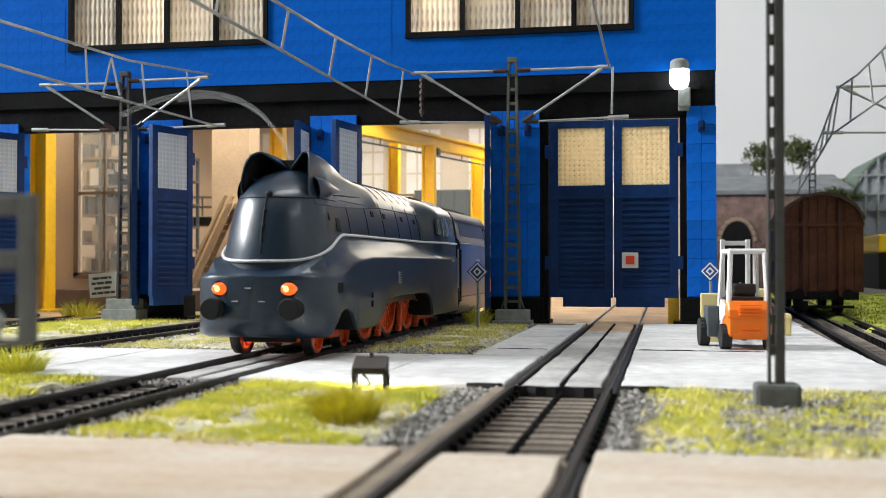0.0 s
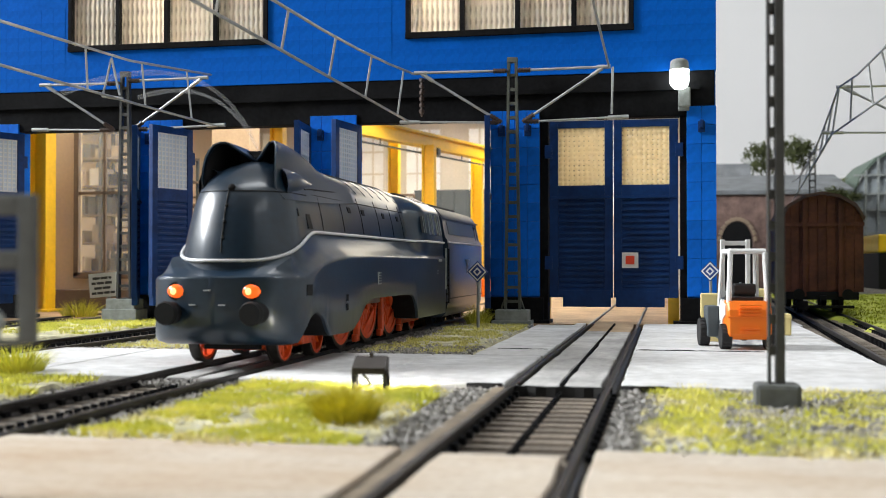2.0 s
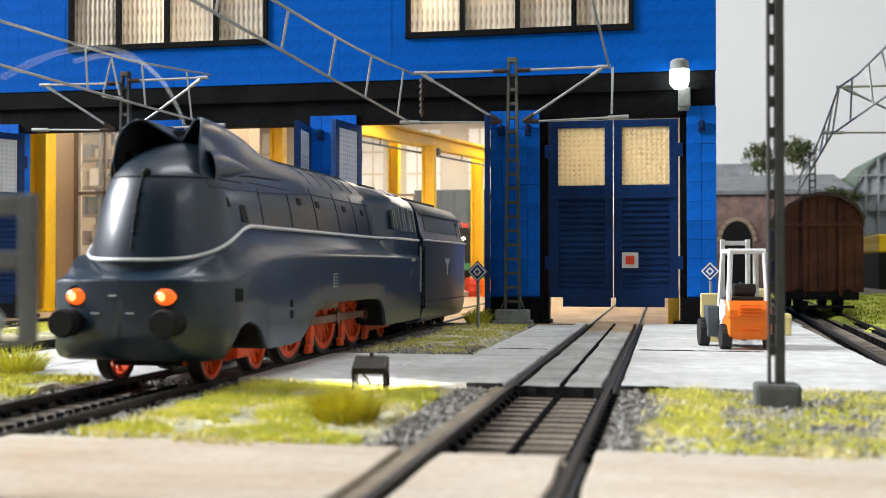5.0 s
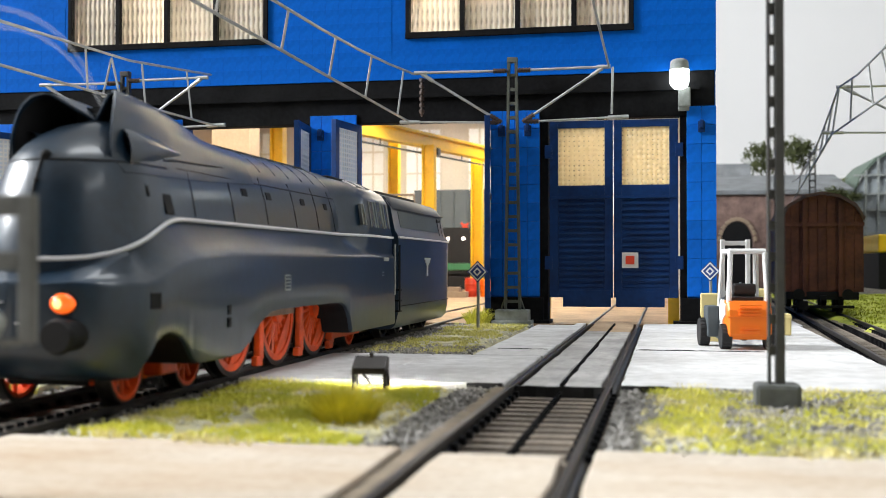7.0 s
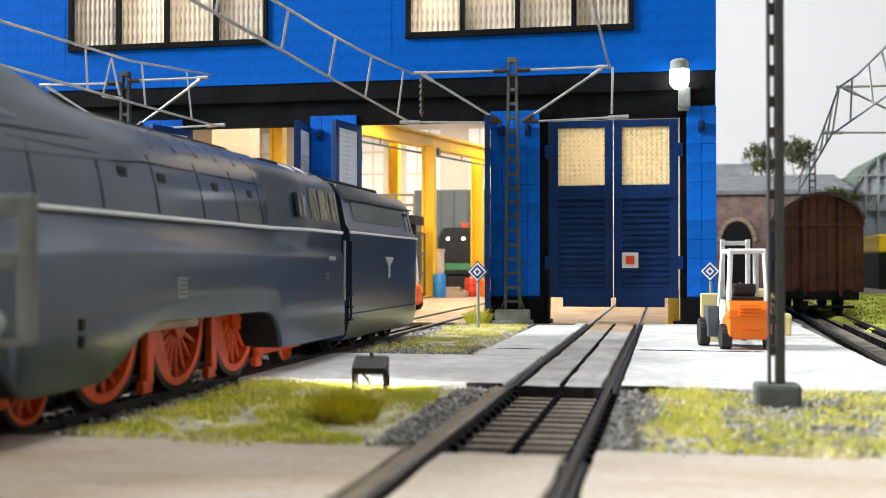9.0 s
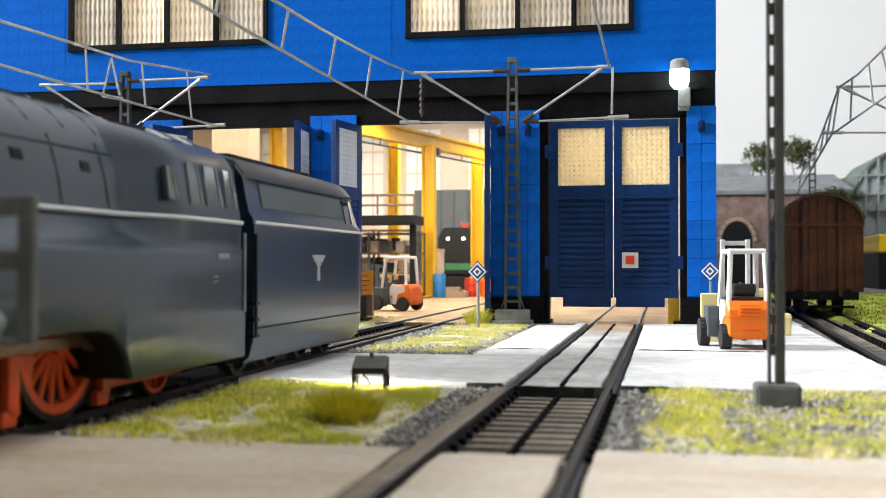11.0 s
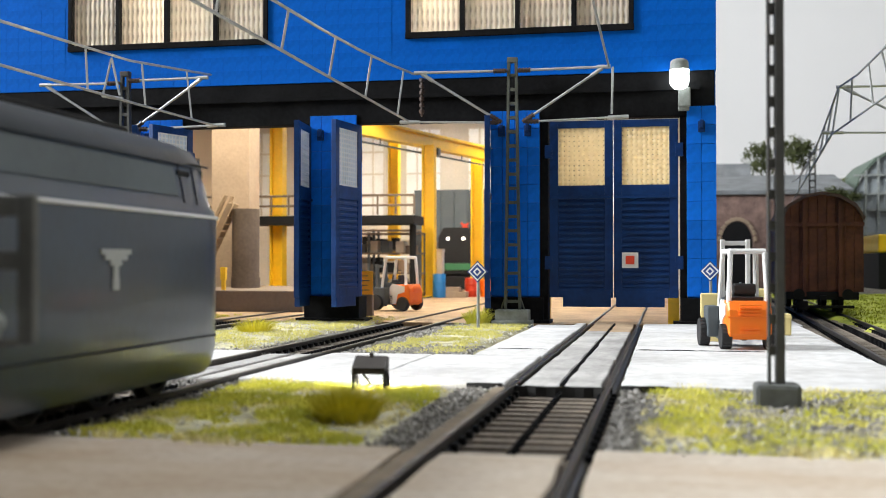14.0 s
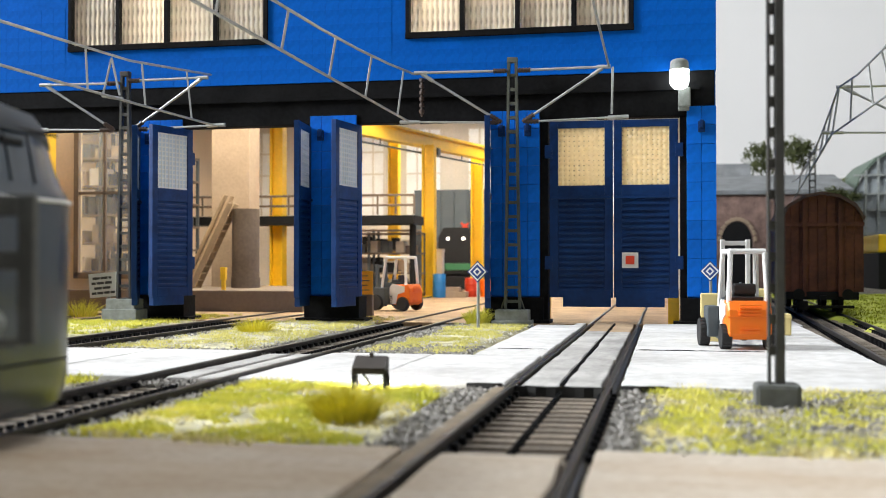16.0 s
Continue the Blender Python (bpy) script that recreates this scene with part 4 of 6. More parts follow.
def forklift(label, x_, y_, rz, group, top=28.6, mast_mat=None):
    """Rear towards -y, fork mast towards +y."""
    f = thing("forklift", label, "forklift", x_, y_, 0, rz, group)
    # counterweight with a sloped rear and vents
    bm = new_bm()
    side = [(-1.0, 2.6), (-2.3, 4.0), (-2.2, 10.2), (-1.0, 12.4), (7, 12.4), (7, 2.6)]
    rings = []
    for xs, k in ((-5.5, .9), (-5.0, 1), (5.0, 1), (5.5, .9)):
        rings.append([(xs, 2.5 + (p - 2.5) * k, 7.5 + (q - 7.5) * k) for p, q in side])
    loft(bm, rings)
    body = part("counterweight", bm, M_orange, f, "orange counterweight")
    for i in range(4):
        bm = new_bm()
        box(bm, -2.8, -2.9, 9.0 + i * 0.75, 2.8, -2.1, 9.35 + i * 0.75, 0.1)
        part("vent", bm, M_orange, body)
    for i in range(2):
        bm = new_bm()
        box(bm, -2.4, -2.75, 4.4 + i * 0.9, 2.4, -1.8, 4.8 + i * 0.9, 0.1)
        part("vent", bm, M_orange, body)
    bm = new_bm()
    box(bm, -5.65, -2.45, 8.25, 5.65, -1.7, 8.65, 0.1)
    part("trim", bm, M_orange, body)
    bm = new_bm()
    box(bm, -5.8, 7, 2.6, 5.8, 17, 7.5, 0.4)
    for sx in (-7.2, 7.2):
        box(bm, sx - 1.6, 9.6, 2.6, sx + 1.6, 16.5, 10.8, 0.5)
    part("chassis", bm, M_dgrey, f, "dark grey chassis")
    for sx in (-1, 1):
        bm = new_bm()
        loft(bm, [[(sx * q, 0.4, 11.4), (sx * q, 7.6, 12.6), (sx * q, 9.2, 10.8), (sx * q, 9.0, 3.0), (sx * q, 5.6, 3.0), (sx * q, 4.6, 7.6), (sx * q, 0.6, 8.9)] for q in (4.9, 5.8)])
        part("side_panel", bm, M_white, f, "white side panel")
    bm = new_bm()
    box(bm, -4.7, 4.0, 12.2, 4.7, 8.5, 13.4, 0.3)
    box(bm, -3, 6, 12, 3, 10, 14.5, 0.5)
    box(bm, -3, 5, 14, 3, 6.4, 16.8, 0.5)
    part("seat", bm, M_tyre, f, "black seat")
    # overhead guard
    for sx in (-4.9, 4.9):
        for pts in ([(sx, 0.2, 12), (sx * .88, 1.0, 24.6), (sx * .84, 1.4, 25.2), (sx * .84, 12.2, 25.2)], [(sx, 14.8, 8), (sx * .88, 12.4, 24.4), (sx * .84, 12, 25.1)]):
            bm = new_bm()
            tube(bm, pts, 0.72, 8)
            part("guard_post", bm, M_white, f, "white overhead guard post", True)
    for yy in (1.2, 12):
        bm = new_bm()
        rod(bm, (-4.6, yy, 25.2), (4.6, yy, 25.2), 0.68, 8)
        part("guard_bar", bm, M_white, f)
    for sx in (-1.6, 1.6):
        bm = new_bm()
        rod(bm, (sx, 1.2, 25.3), (sx, 12, 25.3), 0.4, 6)
        part("guard_bar", bm, M_white, f)
    # lifting mast
    mast = new_bm()
    for sx in (-3.4, 3.4):
        box(mast, sx - 0.55, 17.5, 1.5, sx + 0.55, 19.0, top, 0.1)
    for zz in (top - 1, 14, 4):
        box(mast, -3.9, 17.9, zz - 0.6, 3.9, 19.2, zz + 0.6, 0.1)
    part("lifting_mast", mast, mast_mat or M_white, f, "upright lifting mast")
    bm = new_bm()
    for sx in (-2.6, 2.6):
        box(bm, sx - 0.6, 19.2, 1.0, sx + 0.6, 31, 1.5, 0.1)
        box(bm, sx - 0.6, 19.2, 1.0, sx + 0.6, 19.8, 8, 0.1)
    part("fork", bm, M_dgrey, f)
    bm = new_bm()
    rod(bm, (0, 12.5, 10), (0, 11, 17), 0.35, 6)
    box(bm, -4.6, 11.6, 8, 4.6, 15, 13, 0.4)
    part("dashboard", bm, M_dgrey, f, "dark dashboard")
    for sx in (-5.6, 5.6):
        for yy, rr in ((1.4, 3.2), (14.6, 3.7)):
            ob = part("wheel", wheel_bm(rr, 2.6), M_tyre, f, "black tyre", True)
            ob.matrix_basis = pose(sx * (1.0 if yy < 5 else 1.62) * K, yy * K, rr * K)
            bm = new_bm()
            rod(bm, (-1.1, 0, 0), (1.1, 0, 0), rr * .56, 14)
            part("rim", bm, M_white, ob, "pale rim", True)
    return f


forklift("white and orange toy forklift on the concrete", 20.6, 298, 7, "forklifts")
forklift("orange forklift parked beside the track inside the shed", -119, 524, 68, "forklifts", 22.0, M_dgrey)
bm = new_bm()
for b in ((-3.0, -3, 0, 3.0, 3, 6.6), (-2.8, -2.8, 6.8, 2.9, 2.8, 13.6)):
    box(bm, *b, 0.4)
solid("cream_crate", bm, M_cream, "stacked cream plastic crates beside the forklift", "crate", 12.4, 330, 0, group="cream crates")
bm = new_bm()
box(bm, -4, -3, 0, 4, 3, 6.6, 0.5)
box(bm, -4.15, -3.15, 5.0, 4.15, 3.15, 6.0, 0.3)
solid("cream_crate", bm, M_cream, "cream yellow crate standing behind the mast", "crate", 33.6, 362, 0, group="cream crates")
bm = new_bm()
box(bm, -4, -3, 0, 4, 3, 7.2, 0.5)
box(bm, -3.8, -2.8, 7.4, 3.9, 2.9, 14.6, 0.5)
solid("cream_crate", bm, M_cream, "cream crates stacked in front of the forklift", "crate", 26.5, 347, 0, group="cream crates")


# ---- masts and overhead line ----
def lattice_mast(label, x_, y_, h, w0=5.4, w1=2.7, mat_=M_mast, foot=M_foot, lift=0.0):
    m = thing("catenary_mast", label, "mast", x_, y_, 0, group="catenary masts")
    bm = new_bm()
    box(bm, -6.2, -4, -2.5, 6.2, 4, 5.0 + lift, 0.4)
    box(bm, -7.4, -5, -2.5, 7.4, 5, 1.0 + lift, 0.3)
    part("foundation", bm, foot, m, "grey concrete foundation")
    z0 = 5.0 + lift
    for s in (-1, 1):
        bm = new_bm()
        loft(bm, [[(s * w0 / 2 - .45, -1.2, z0), (s * w0 / 2 + .45, -1.2, z0), (s * w0 / 2 + .45, 1.2, z0), (s * w0 / 2 - .45, 1.2, z0)],
                  [(s * w1 / 2 - .5, -1.0, h), (s * w1 / 2 + .5, -1.0, h), (s * w1 / 2 + .5, 1.0, h), (s * w1 / 2 - .5, 1.0, h)]])
        part("chord", bm, mat_, m)
        bm = new_bm()
        rod(bm, (s * 4.3, 0, 5), (s * 1.9, 0, 12), 0.4, 5)
        part("brace", bm, mat_, m)
    n = int((h - 8) / 5.2)
    for i in range(n + 1):
        z_ = 8 + i * (h - 9) / n
        w = w0 + (w1 - w0) * z_ / h
        bm = new_bm()
        box(bm, -w / 2, -0.9, z_ - 0.55, w / 2, 0.9, z_ + 0.55)
        part("rung", bm, mat_, m)
    bm = new_bm()
    box(bm, -w1 / 2 - .6, -1.3, h - 1.5, w1 / 2 + .6, 1.3, h + 0.4, 0.2)
    part("cap", bm, mat_, m)
    return m


def bracket_arm(m, s, zt, zb, reach_t, reach_b, dark=0.28):
    """Top stay, diagonal and steady arm on one side of a mast."""
    for name, p, q in (("top_stay", (s * 2, -1.5, zt), (s * reach_t, -1.5, zt + 0.3)), ("diagonal_arm", (s * 4, -1.5, zb + 1), (s * (reach_t - 3), -1.5, zt - .2)), ("steady_arm", (s * 5, -1.5, zb + 1), (s * reach_b, -1.5, zb + 2))):
        bm = new_bm()
        rod(bm, p, q, 0.5 if name != "steady_arm" else 0.42, 8)
        k = Vector(q) - Vector(p)
        a = Vector(p) + k * (0.8 if name == "steady_arm" else 0.86)
        rod(bm, tuple(a), q, 0.75, 8)
        part(name, bm, M_wire, m, "", True)
        bm = new_bm()
        rod(bm, p, tuple(Vector(p) + k.normalized() * 5), 0.75, 8)
        for i in range(4):
            c = Vector(p) + k.normalized() * (0.8 + i * 1.2)
            rod(bm, tuple(c), tuple(c + k.normalized() * 0.5), 0.98, 8)
        part("insulator", bm, mat("brown_insulator", (0.05, 0.028, 0.02), 0.4, var=0.1, bump=0) if not bpy.data.materials.get("brown_insulator") else bpy.data.materials["brown_insulator"], m, "brown insulator", True)


ma = lattice_mast("slim grey-green lattice mast before the middle pillar", -56.4, 418, 99)
bracket_arm(ma, 1, 94.3, 74, 36.5, 43)
bracket_arm(ma, -1, 94.3, 74, 37.5, 43)
mb = lattice_mast("slim dark lattice mast beside the notice board", -212.2, 416, 98.6, mat_=M_mast_d, lift=3.2)
bracket_arm(mb, 1, 95.0, 74.5, 35.8, 43)
bracket_arm(mb, -1, 94.2, 74.5, 36.7, 40)
bm = new_bm()
for i_ in range(6):
    rod(bm, (0, 0, -i_ * 2.4), (0, 0, -i_ * 2.4 - 1.2), 1.0, 8)
    rod(bm, (0, 0, -i_ * 2.4 - 1.2), (0, 0, -i_ * 2.4 - 2.4), 0.45, 8)
ins_ = part("hanging_insulator", bm, bpy.data.materials["brown_insulator"], ma, "brown bead insulator", True)
ins_.matrix_basis = pose(-34.5 * K, -1.5 * K, 92.5 * K)
bm = new_bm()
rod(bm, (0, 0, 14), (-3.5, 0, 0), 0.5, 6)
rod(bm, (0, 0, 14), (3.5, 0, -1), 0.5, 6)
rod(bm, (-4, 0, -1), (5, 0, -2.5), 0.7, 6)
vh_ = part("hanger", bm, M_wire, mb, "bent wire hanger", True)
vh_.matrix_basis = pose(-4 * K, -4 * K, 90.0 * K)
# near mast, a flat profile seen edge on
mc = thing("catenary_mast", "dark grey profile mast with slotted side on a block", "mast", 17, 184, 0, group="catenary masts")
bm = new_bm()
box(bm, -3.5, -3.0, -1.2, 3.5, 3.0, 3.1, 0.7)
part("foundation", bm, M_foot_d, mc, "dark grey foundation block")
bm = new_bm()
box(bm, -0.2, -1.5, 3, 1.15, 1.5, 130, 0.12)
part("flange", bm, M_mast_d, mc)
bm = new_bm()
box(bm, -1.35, -1.3, 3, -0.95, 1.3, 130)
part("flange", bm, M_mast_d, mc)
for i in range(26):
    bm = new_bm()
    box(bm, -1.0, -1.1, 7.5 + i * 4.9, -0.2, 1.1, 9.0 + i * 4.9)
    part("web_plate", bm, M_mast_d, mc)
# mast in the rear on the wagon track
md = lattice_mast("small grey lattice mast far beside the wagon", 110, 900, 108, 5.0, 4.0, mat_=M_mast_d)
me_ = thing("catenary_mast", "grey lattice mast carrying a bracket beside the wagon", "mast", 115, 502, 0, group="catenary masts")
bm = new_bm()
box(bm, -5, -4, -2.5, 5, 4, 5, 0.4)
part("foundation", bm, M_foot, me_)
bm = new_bm()
box(bm, -1.8, -1.2, 5, 1.8, 1.2, 115, 0.2)
part("mast_post", bm, M_mast, me_)
bracket_arm(me_, -1, 97, 76, 44, 50)


def wires(name, label, top, low, droppers, r_=0.42):
    w = thing(name, label, "wire", 0, 0, 0, group="overhead line")
    for nm, pts in (("carrier_wire", top), ("contact_wire", low)):
        bm = new_bm()
        tube(bm, pts, r_, 7)
        part(nm, bm, M_wire, w, "", True)
    def at(pts, y):
        q = sorted(pts, key=lambda v: v[1])
        return tuple(float(np.interp(y, [v[1] for v in q], [v[i] for v in q])) for i in range(3))
    for y in droppers:
        bm = new_bm()
        rod(bm, at(top, y), at(low, y), r_ * 0.9, 6)
        part("dropper", bm, M_wire, w)
    return w


def sag(p, q, d, n_=12):
    return [tuple(Vector(p).lerp(Vector(q), i / n_) - Vector((0, 0, d * 4 * (i / n_) * (1 - i / n_)))) for i in range(n_ + 1)]


# over the engine track: sagging carrier wire and flat contact wire
wires("overhead_wire", "silver overhead wires with droppers over the engine track", sag((-94.2, 418, 94.5), (-92.5, -60, 104), 13), sag((-96.5, 418, 76.5), (-93.5, -60, 75.8), 0.2), [400, 354, 313, 271, 228, 180])
wires("overhead_wire", "silver overhead wires with droppers over the far bay track", [(-175, 414, 96.2), (-169.5, 335, 87.5), (-164, 255, 83.0), (-160, 180, 84.5), (-158, 100, 92)], [(-172.5, 414, 76.0), (-168.3, 335, 73.8), (-164, 255, 71.9), (-160, 180, 71), (-158, 100, 70)], [387, 345, 303, 253, 210])
wires("overhead_wire", "short overhead wires over the closed bay", sag((-20.5, 416.5, 94.6), (-20.0, 60, 110), 2), sag((-19.5, 416.5, 77.2), (-19, 414, 94.0), 0.0), [])
wires("overhead_wire", "silver overhead wires with droppers over the wagon track", [(72, 500, 97), (70, 440, 92.5), (67.6, 373, 90), (64, 310, 91), (62, 250, 94)], [(69, 500, 77), (70, 440, 77), (71, 373, 77), (69, 310, 77), (68, 250, 77)], [498, 455, 410, 380])
wires("overhead_wire", "thin overhead wires running back past the wagon", sag((72, 500, 97), (112, 1060, 97), 9), sag((69, 500, 77), (111, 1060, 77), 0.3), [540, 590, 660, 760, 880], 0.5)


# ---- signs ----
def diamond_sign(label, x_, y_, rz, zc, r_=3.7):
    s = thing("diamond_sign", label, "sign", x_, y_, 0, rz, "diamond signs")
    bm = new_bm()
    rod(bm, (0, 0.5, -1), (0, 0.5, zc), 0.55, 8)
    part("post", bm, M_foot, s, "grey post", True)
    for i, (k, mt) in enumerate(((1.0, M_signblue), (0.88, M_white), (0.70, M_signblue), (0.42, M_white), (0.22, M_signblue))):
        bm = new_bm()
        r2 = r_ * k
        extrude_poly(bm, [(0, zc - r2), (r2, zc), (0, zc + r2), (-r2, zc)], -0.3 - 0.12 * i, 0.25 - 0.05 * i)
        part("plate", bm, mt, s)
    return s


diamond_sign("blue and white diamond sign on a grey post", -64, 384, -6, 19.3)
diamond_sign("blue and white diamond sign partly behind the forklift", 15.5, 415, -14, 19.4)

board = thing("notice_board", "white notice board with dark text on a post", "sign", -227.7, 430, 0)
bm = new_bm()
box(bm, -6.6, -0.4, 8.4, 6.6, 0.4, 18.4, 0.15)
bd = part("board", bm, M_white, board)
bd.matrix_basis = pose(0, 0, 0, 0, -5, -4)
bm = new_bm()
rod(bm, (0.8, 0.8, -1), (0.8, 0.8, 9), 0.8, 8)
part("post", bm, M_foot, board)
for i, (a, b) in enumerate(((-4.6, 4.0), (-5.2, 5.0), (-4.2, 3.8), (-5.4, 5.4))):
    bm = new_bm()
    x_ = a
    k = random.Random(i)
    while x_ < b - 0.6:
        w = min(k.uniform(1.6, 3.6), b - x_)
        box(bm, x_, -0.62, 15.8 - i * 2.05, x_ + w, -0.38, 16.8 - i * 2.05)
        x_ += w + 0.55
    part("lettering", bm, M_text, bd, "dark unreadable bars of writing")

# floodlight on the ground
fl = thing("floodlight", "small dark brown yard floodlight on a frame", "lamp", -51.6, 194, 0)
bm = new_bm()
shape = [(-1.9, 2.4), (-2.0, 3.5), (0.6, 5.5), (1.5, 5.2), (1.5, 3.4), (0.2, 2.4)]
loft(bm, [[(x, y * q, 3.9 + (z - 3.9) * q) for y, z in shape] for x, q in ((-3.0, .92), (-2.8, 1), (2.8, 1), (3.0, .92))])
box(bm, -0.35, 0.2, 5.2, 0.35, 0.9, 6.0, 0.1)
for z in (3.0, 3.4):
    box(bm, -2.6, -2.15, z - 0.08, 2.6, -1.9, z + 0.08)
part("housing", bm, mat("dark_brown_plastic", (0.03, 0.022, 0.018), 0.45, var=0.2, bump=0.1), fl)
for sx in (-2.85, 2.85):
    bm = new_bm()
    box(bm, sx - 0.3, -1.6, -0.6, sx + 0.3, -0.8, 3.2, 0.1)
    rod(bm, (sx, 1.9, -0.4), (sx, 0.2, 3.4), 0.32, 6)
    rod(bm, (sx, -1.2, 0.1), (sx, 2.0, 0.1), 0.3, 6)
    part("stand", bm, M_soot_shade, fl, "dark stand leg")
bm = new_bm()
rod(bm, (-2.8, 1.9, 0.1), (2.8, 1.9, 0.1), 0.3, 6)
rod(bm, (-0.4, 1.9, 0.1), (-1.4, -1.2, 2.8), 0.28, 6)
rod(bm, (-1.0, 1.4, 1.4), (2.8, 1.4, 1.4), 0.12, 6)
part("brace", bm, M_soot_shade, fl, "dark stand brace")
bm = new_bm()
loft(bm, [[(x, 0.45 + d, 2.45 - d), (x, 1.62 + d, 3.3 - d)] + [(x, 1.6 + d, 3.4 - d), (x, 0.35 + d, 2.55 - d)] for d in (0.0,) for x in (-2.4, 2.4)])
part("lens", bm, mat("floodlight_lens", (1, 0.98, 0.92), 0.2, emit=420, var=0, bump=0), fl, "glowing lens")

# signal box at the very edge, close to the camera
sg = thing("trackside_signal", "light grey signal housing with two square openings", "signal", -63, 94, 0)
for b in ((-6, -0.5, 14, -0.4, 0.5, 28.2), (4.6, -0.5, 14.4, 6.3, 0.5, 28.2), (-0.5, -0.5, 26.2, 4.7, 0.5, 28.2), (-0.5, -0.5, 21.2, 4.7, 0.5, 23.0), (-0.5, -0.5, 14.2, 4.7, 0.5, 14.9)):
    bm = new_bm()
    box(bm, *b, 0.3)
    part("frame_bar", bm, M_foot_d, sg)
bm = new_bm()
rod(bm, (-4, 0, 0), (-4, 0, 15), 1.4, 10)
box(bm, -6.5, -2.5, 0, -1.5, 2.5, 1.2, 0.2)
part("post", bm, M_foot, sg)
bm = new_bm()
ball(bm, 1.8, 0, 16.4, 1.2, 1, 1, 1)
rod(bm, (1.8, 0, 15.6), (1.8, 0, 14.4), 0.8, 10)
part("lens", bm, M_foot, sg, "grey round lens", True)
bm = new_bm()
box(bm, -4, -4, -2.6, 4, 4, 3.0, 0.5)
solid("mast_foundation", bm, M_foot_d, "dark grey foundation block in the grass", "foundation", -142.5, 207, 0)


# ---- wagon ----
def wagon():
    w = thing("goods_wagon", "rust-brown boarded goods wagon on the side track", "wagon", 66.2, 510, 0, -2.2)
    end = [(-17, 10), (17, 10), (17, 42), (13.5, 48), (7, 52), (0, 53.4), (-7, 52), (-13.5, 48), (-17, 42)]
    bm = new_bm()
    extrude_poly(bm, end, 0, 118)
    body = part("body", bm, M_wagon, w)
    for i in range(9):
        x0 = -16.8 + i * 3.74
        top = lerp_table([(-17, 41), (-13.5, 47), (-7, 51), (0, 52.4), (7, 51), (13.5, 47), (17, 41)], x0 + 1.8)
        bm = new_bm()
        box(bm, x0 + 0.12, -0.5, 10.5, x0 + 3.62, 0.2, top, 0.12)
        part("board", bm, M_wagon, body)
    bm = new_bm()
    for x_ in (-7.4, 7.4):
        box(bm, x_ - 0.8, -1.7, 8, x_ + 0.8, -0.4, 49.5, 0.15)
    box(bm, -17.3, -1.5, 38.4, 17.3, -0.4, 40, 0.15)
    part("end_frame", bm, M_wagon, body, "raised end posts")
    bm = new_bm()
    loft(bm, [[(x_ * 1.04, y_, z_ + d) for x_, z_ in end[2:] for d in (0.1,)] + [(x_ * 1.0, y_, z_ - 1.2) for x_, z_ in end[2:][::-1]] for y_ in (-2.2, 119)])
    part("roof", bm, mat("brown_wagon_roof", (0.09, 0.05, 0.04), 0.7, var=0.3, bump=0.1), w, "curved brown roof")
    bm = new_bm()
    box(bm, -15, -0.8, 6.6, 15, 118, 10, 0.3)
    part("underframe", bm, M_soot_shade, w)
    for x_ in (-10, 10):
        bm = new_bm()
        rod(bm, (x_, -5, 9), (x_, 0, 9), 0.9, 10)
        rod(bm, (x_, -5.6, 9), (x_, -4.8, 9), 2.4, 14)
        part("buffer", bm, M_soot_shade, w, "", True)
    for yy in (14, 32, 88, 106):
        for x_ in (-8.5, 8.5):
            bm = new_bm()
            rod(bm, (x_ - 1.2, yy, 5.6), (x_ + 1.2, yy, 5.6), 5.3, 22)
            part("wheel", bm, M_soot_shade, w, "", True)
    bm = new_bm()
    box(bm, -1.2, -6, 6.5, 1.2, 0, 8.5, 0.3)
    part("coupling", bm, M_soot_shade, w)
    bm = new_bm()
    box(bm, -10, -3, 2, -6, -1, 6, 0.3)
    box(bm, -13, -2, 3, 13, 0, 4.2, 0.3)
    part("step", bm, M_soot_shade, w)


wagon()


# ---- distance: brick portal, viaduct roof, hall, trees ----
def arch_wall():
    w = thing("brick_portal", "weathered brick tunnel portal with a dark arch", "building", 92, 1200, 0)
    bm = new_bm()
    arch = [(-4, -2)] + [(-20 + 16 * math.cos(a * math.pi / 12), 45 + 22 * math.sin(a * math.pi / 12)) for a in range(13)] + [(-36, -2)]
    pts = [(-60, -2), (-60, 94), (60, 94), (60, -2)] + arch
    extrude_poly(bm, pts, 0, 12)
    part("wall", bm, M_brick, w)
    for i in range(11):
        a = (i + 0.5) * math.pi / 11
        bm = new_bm()
        m_ = Matrix.Translation(V(-20 + 18 * math.cos(a), -1, 45 + 24 * math.sin(a))) @ Matrix.Rotation(-a + math.pi / 2, 4, "Y")
        box(bm, -2.6, -1, -2, 2.6, 1, 2, 0.3, m_)
        part("arch_stone", bm, M_column, w)
    bm = new_bm()
    box(bm, -62, -3, 94, 62, 14, 98, 0.6)
    part("coping", bm, M_slate, w, "grey coping")
    bm = new_bm()
    box(bm, -42, 60, -2, 0, 64, 80)
    part("tunnel_end", bm, M_soot_shade, w, "dark inside of the tunnel")
    bm = new_bm()
    loft(bm, [[(-66, 10, 98), (96, 10, 98), (96, 10, 99.5), (-66, 10, 99.5)], [(-66, 150, 124), (96, 150, 124), (96, 150, 125.5), (-66, 150, 125.5)]])
    part("roof", bm, M_slate, w, "grey sloping roof")


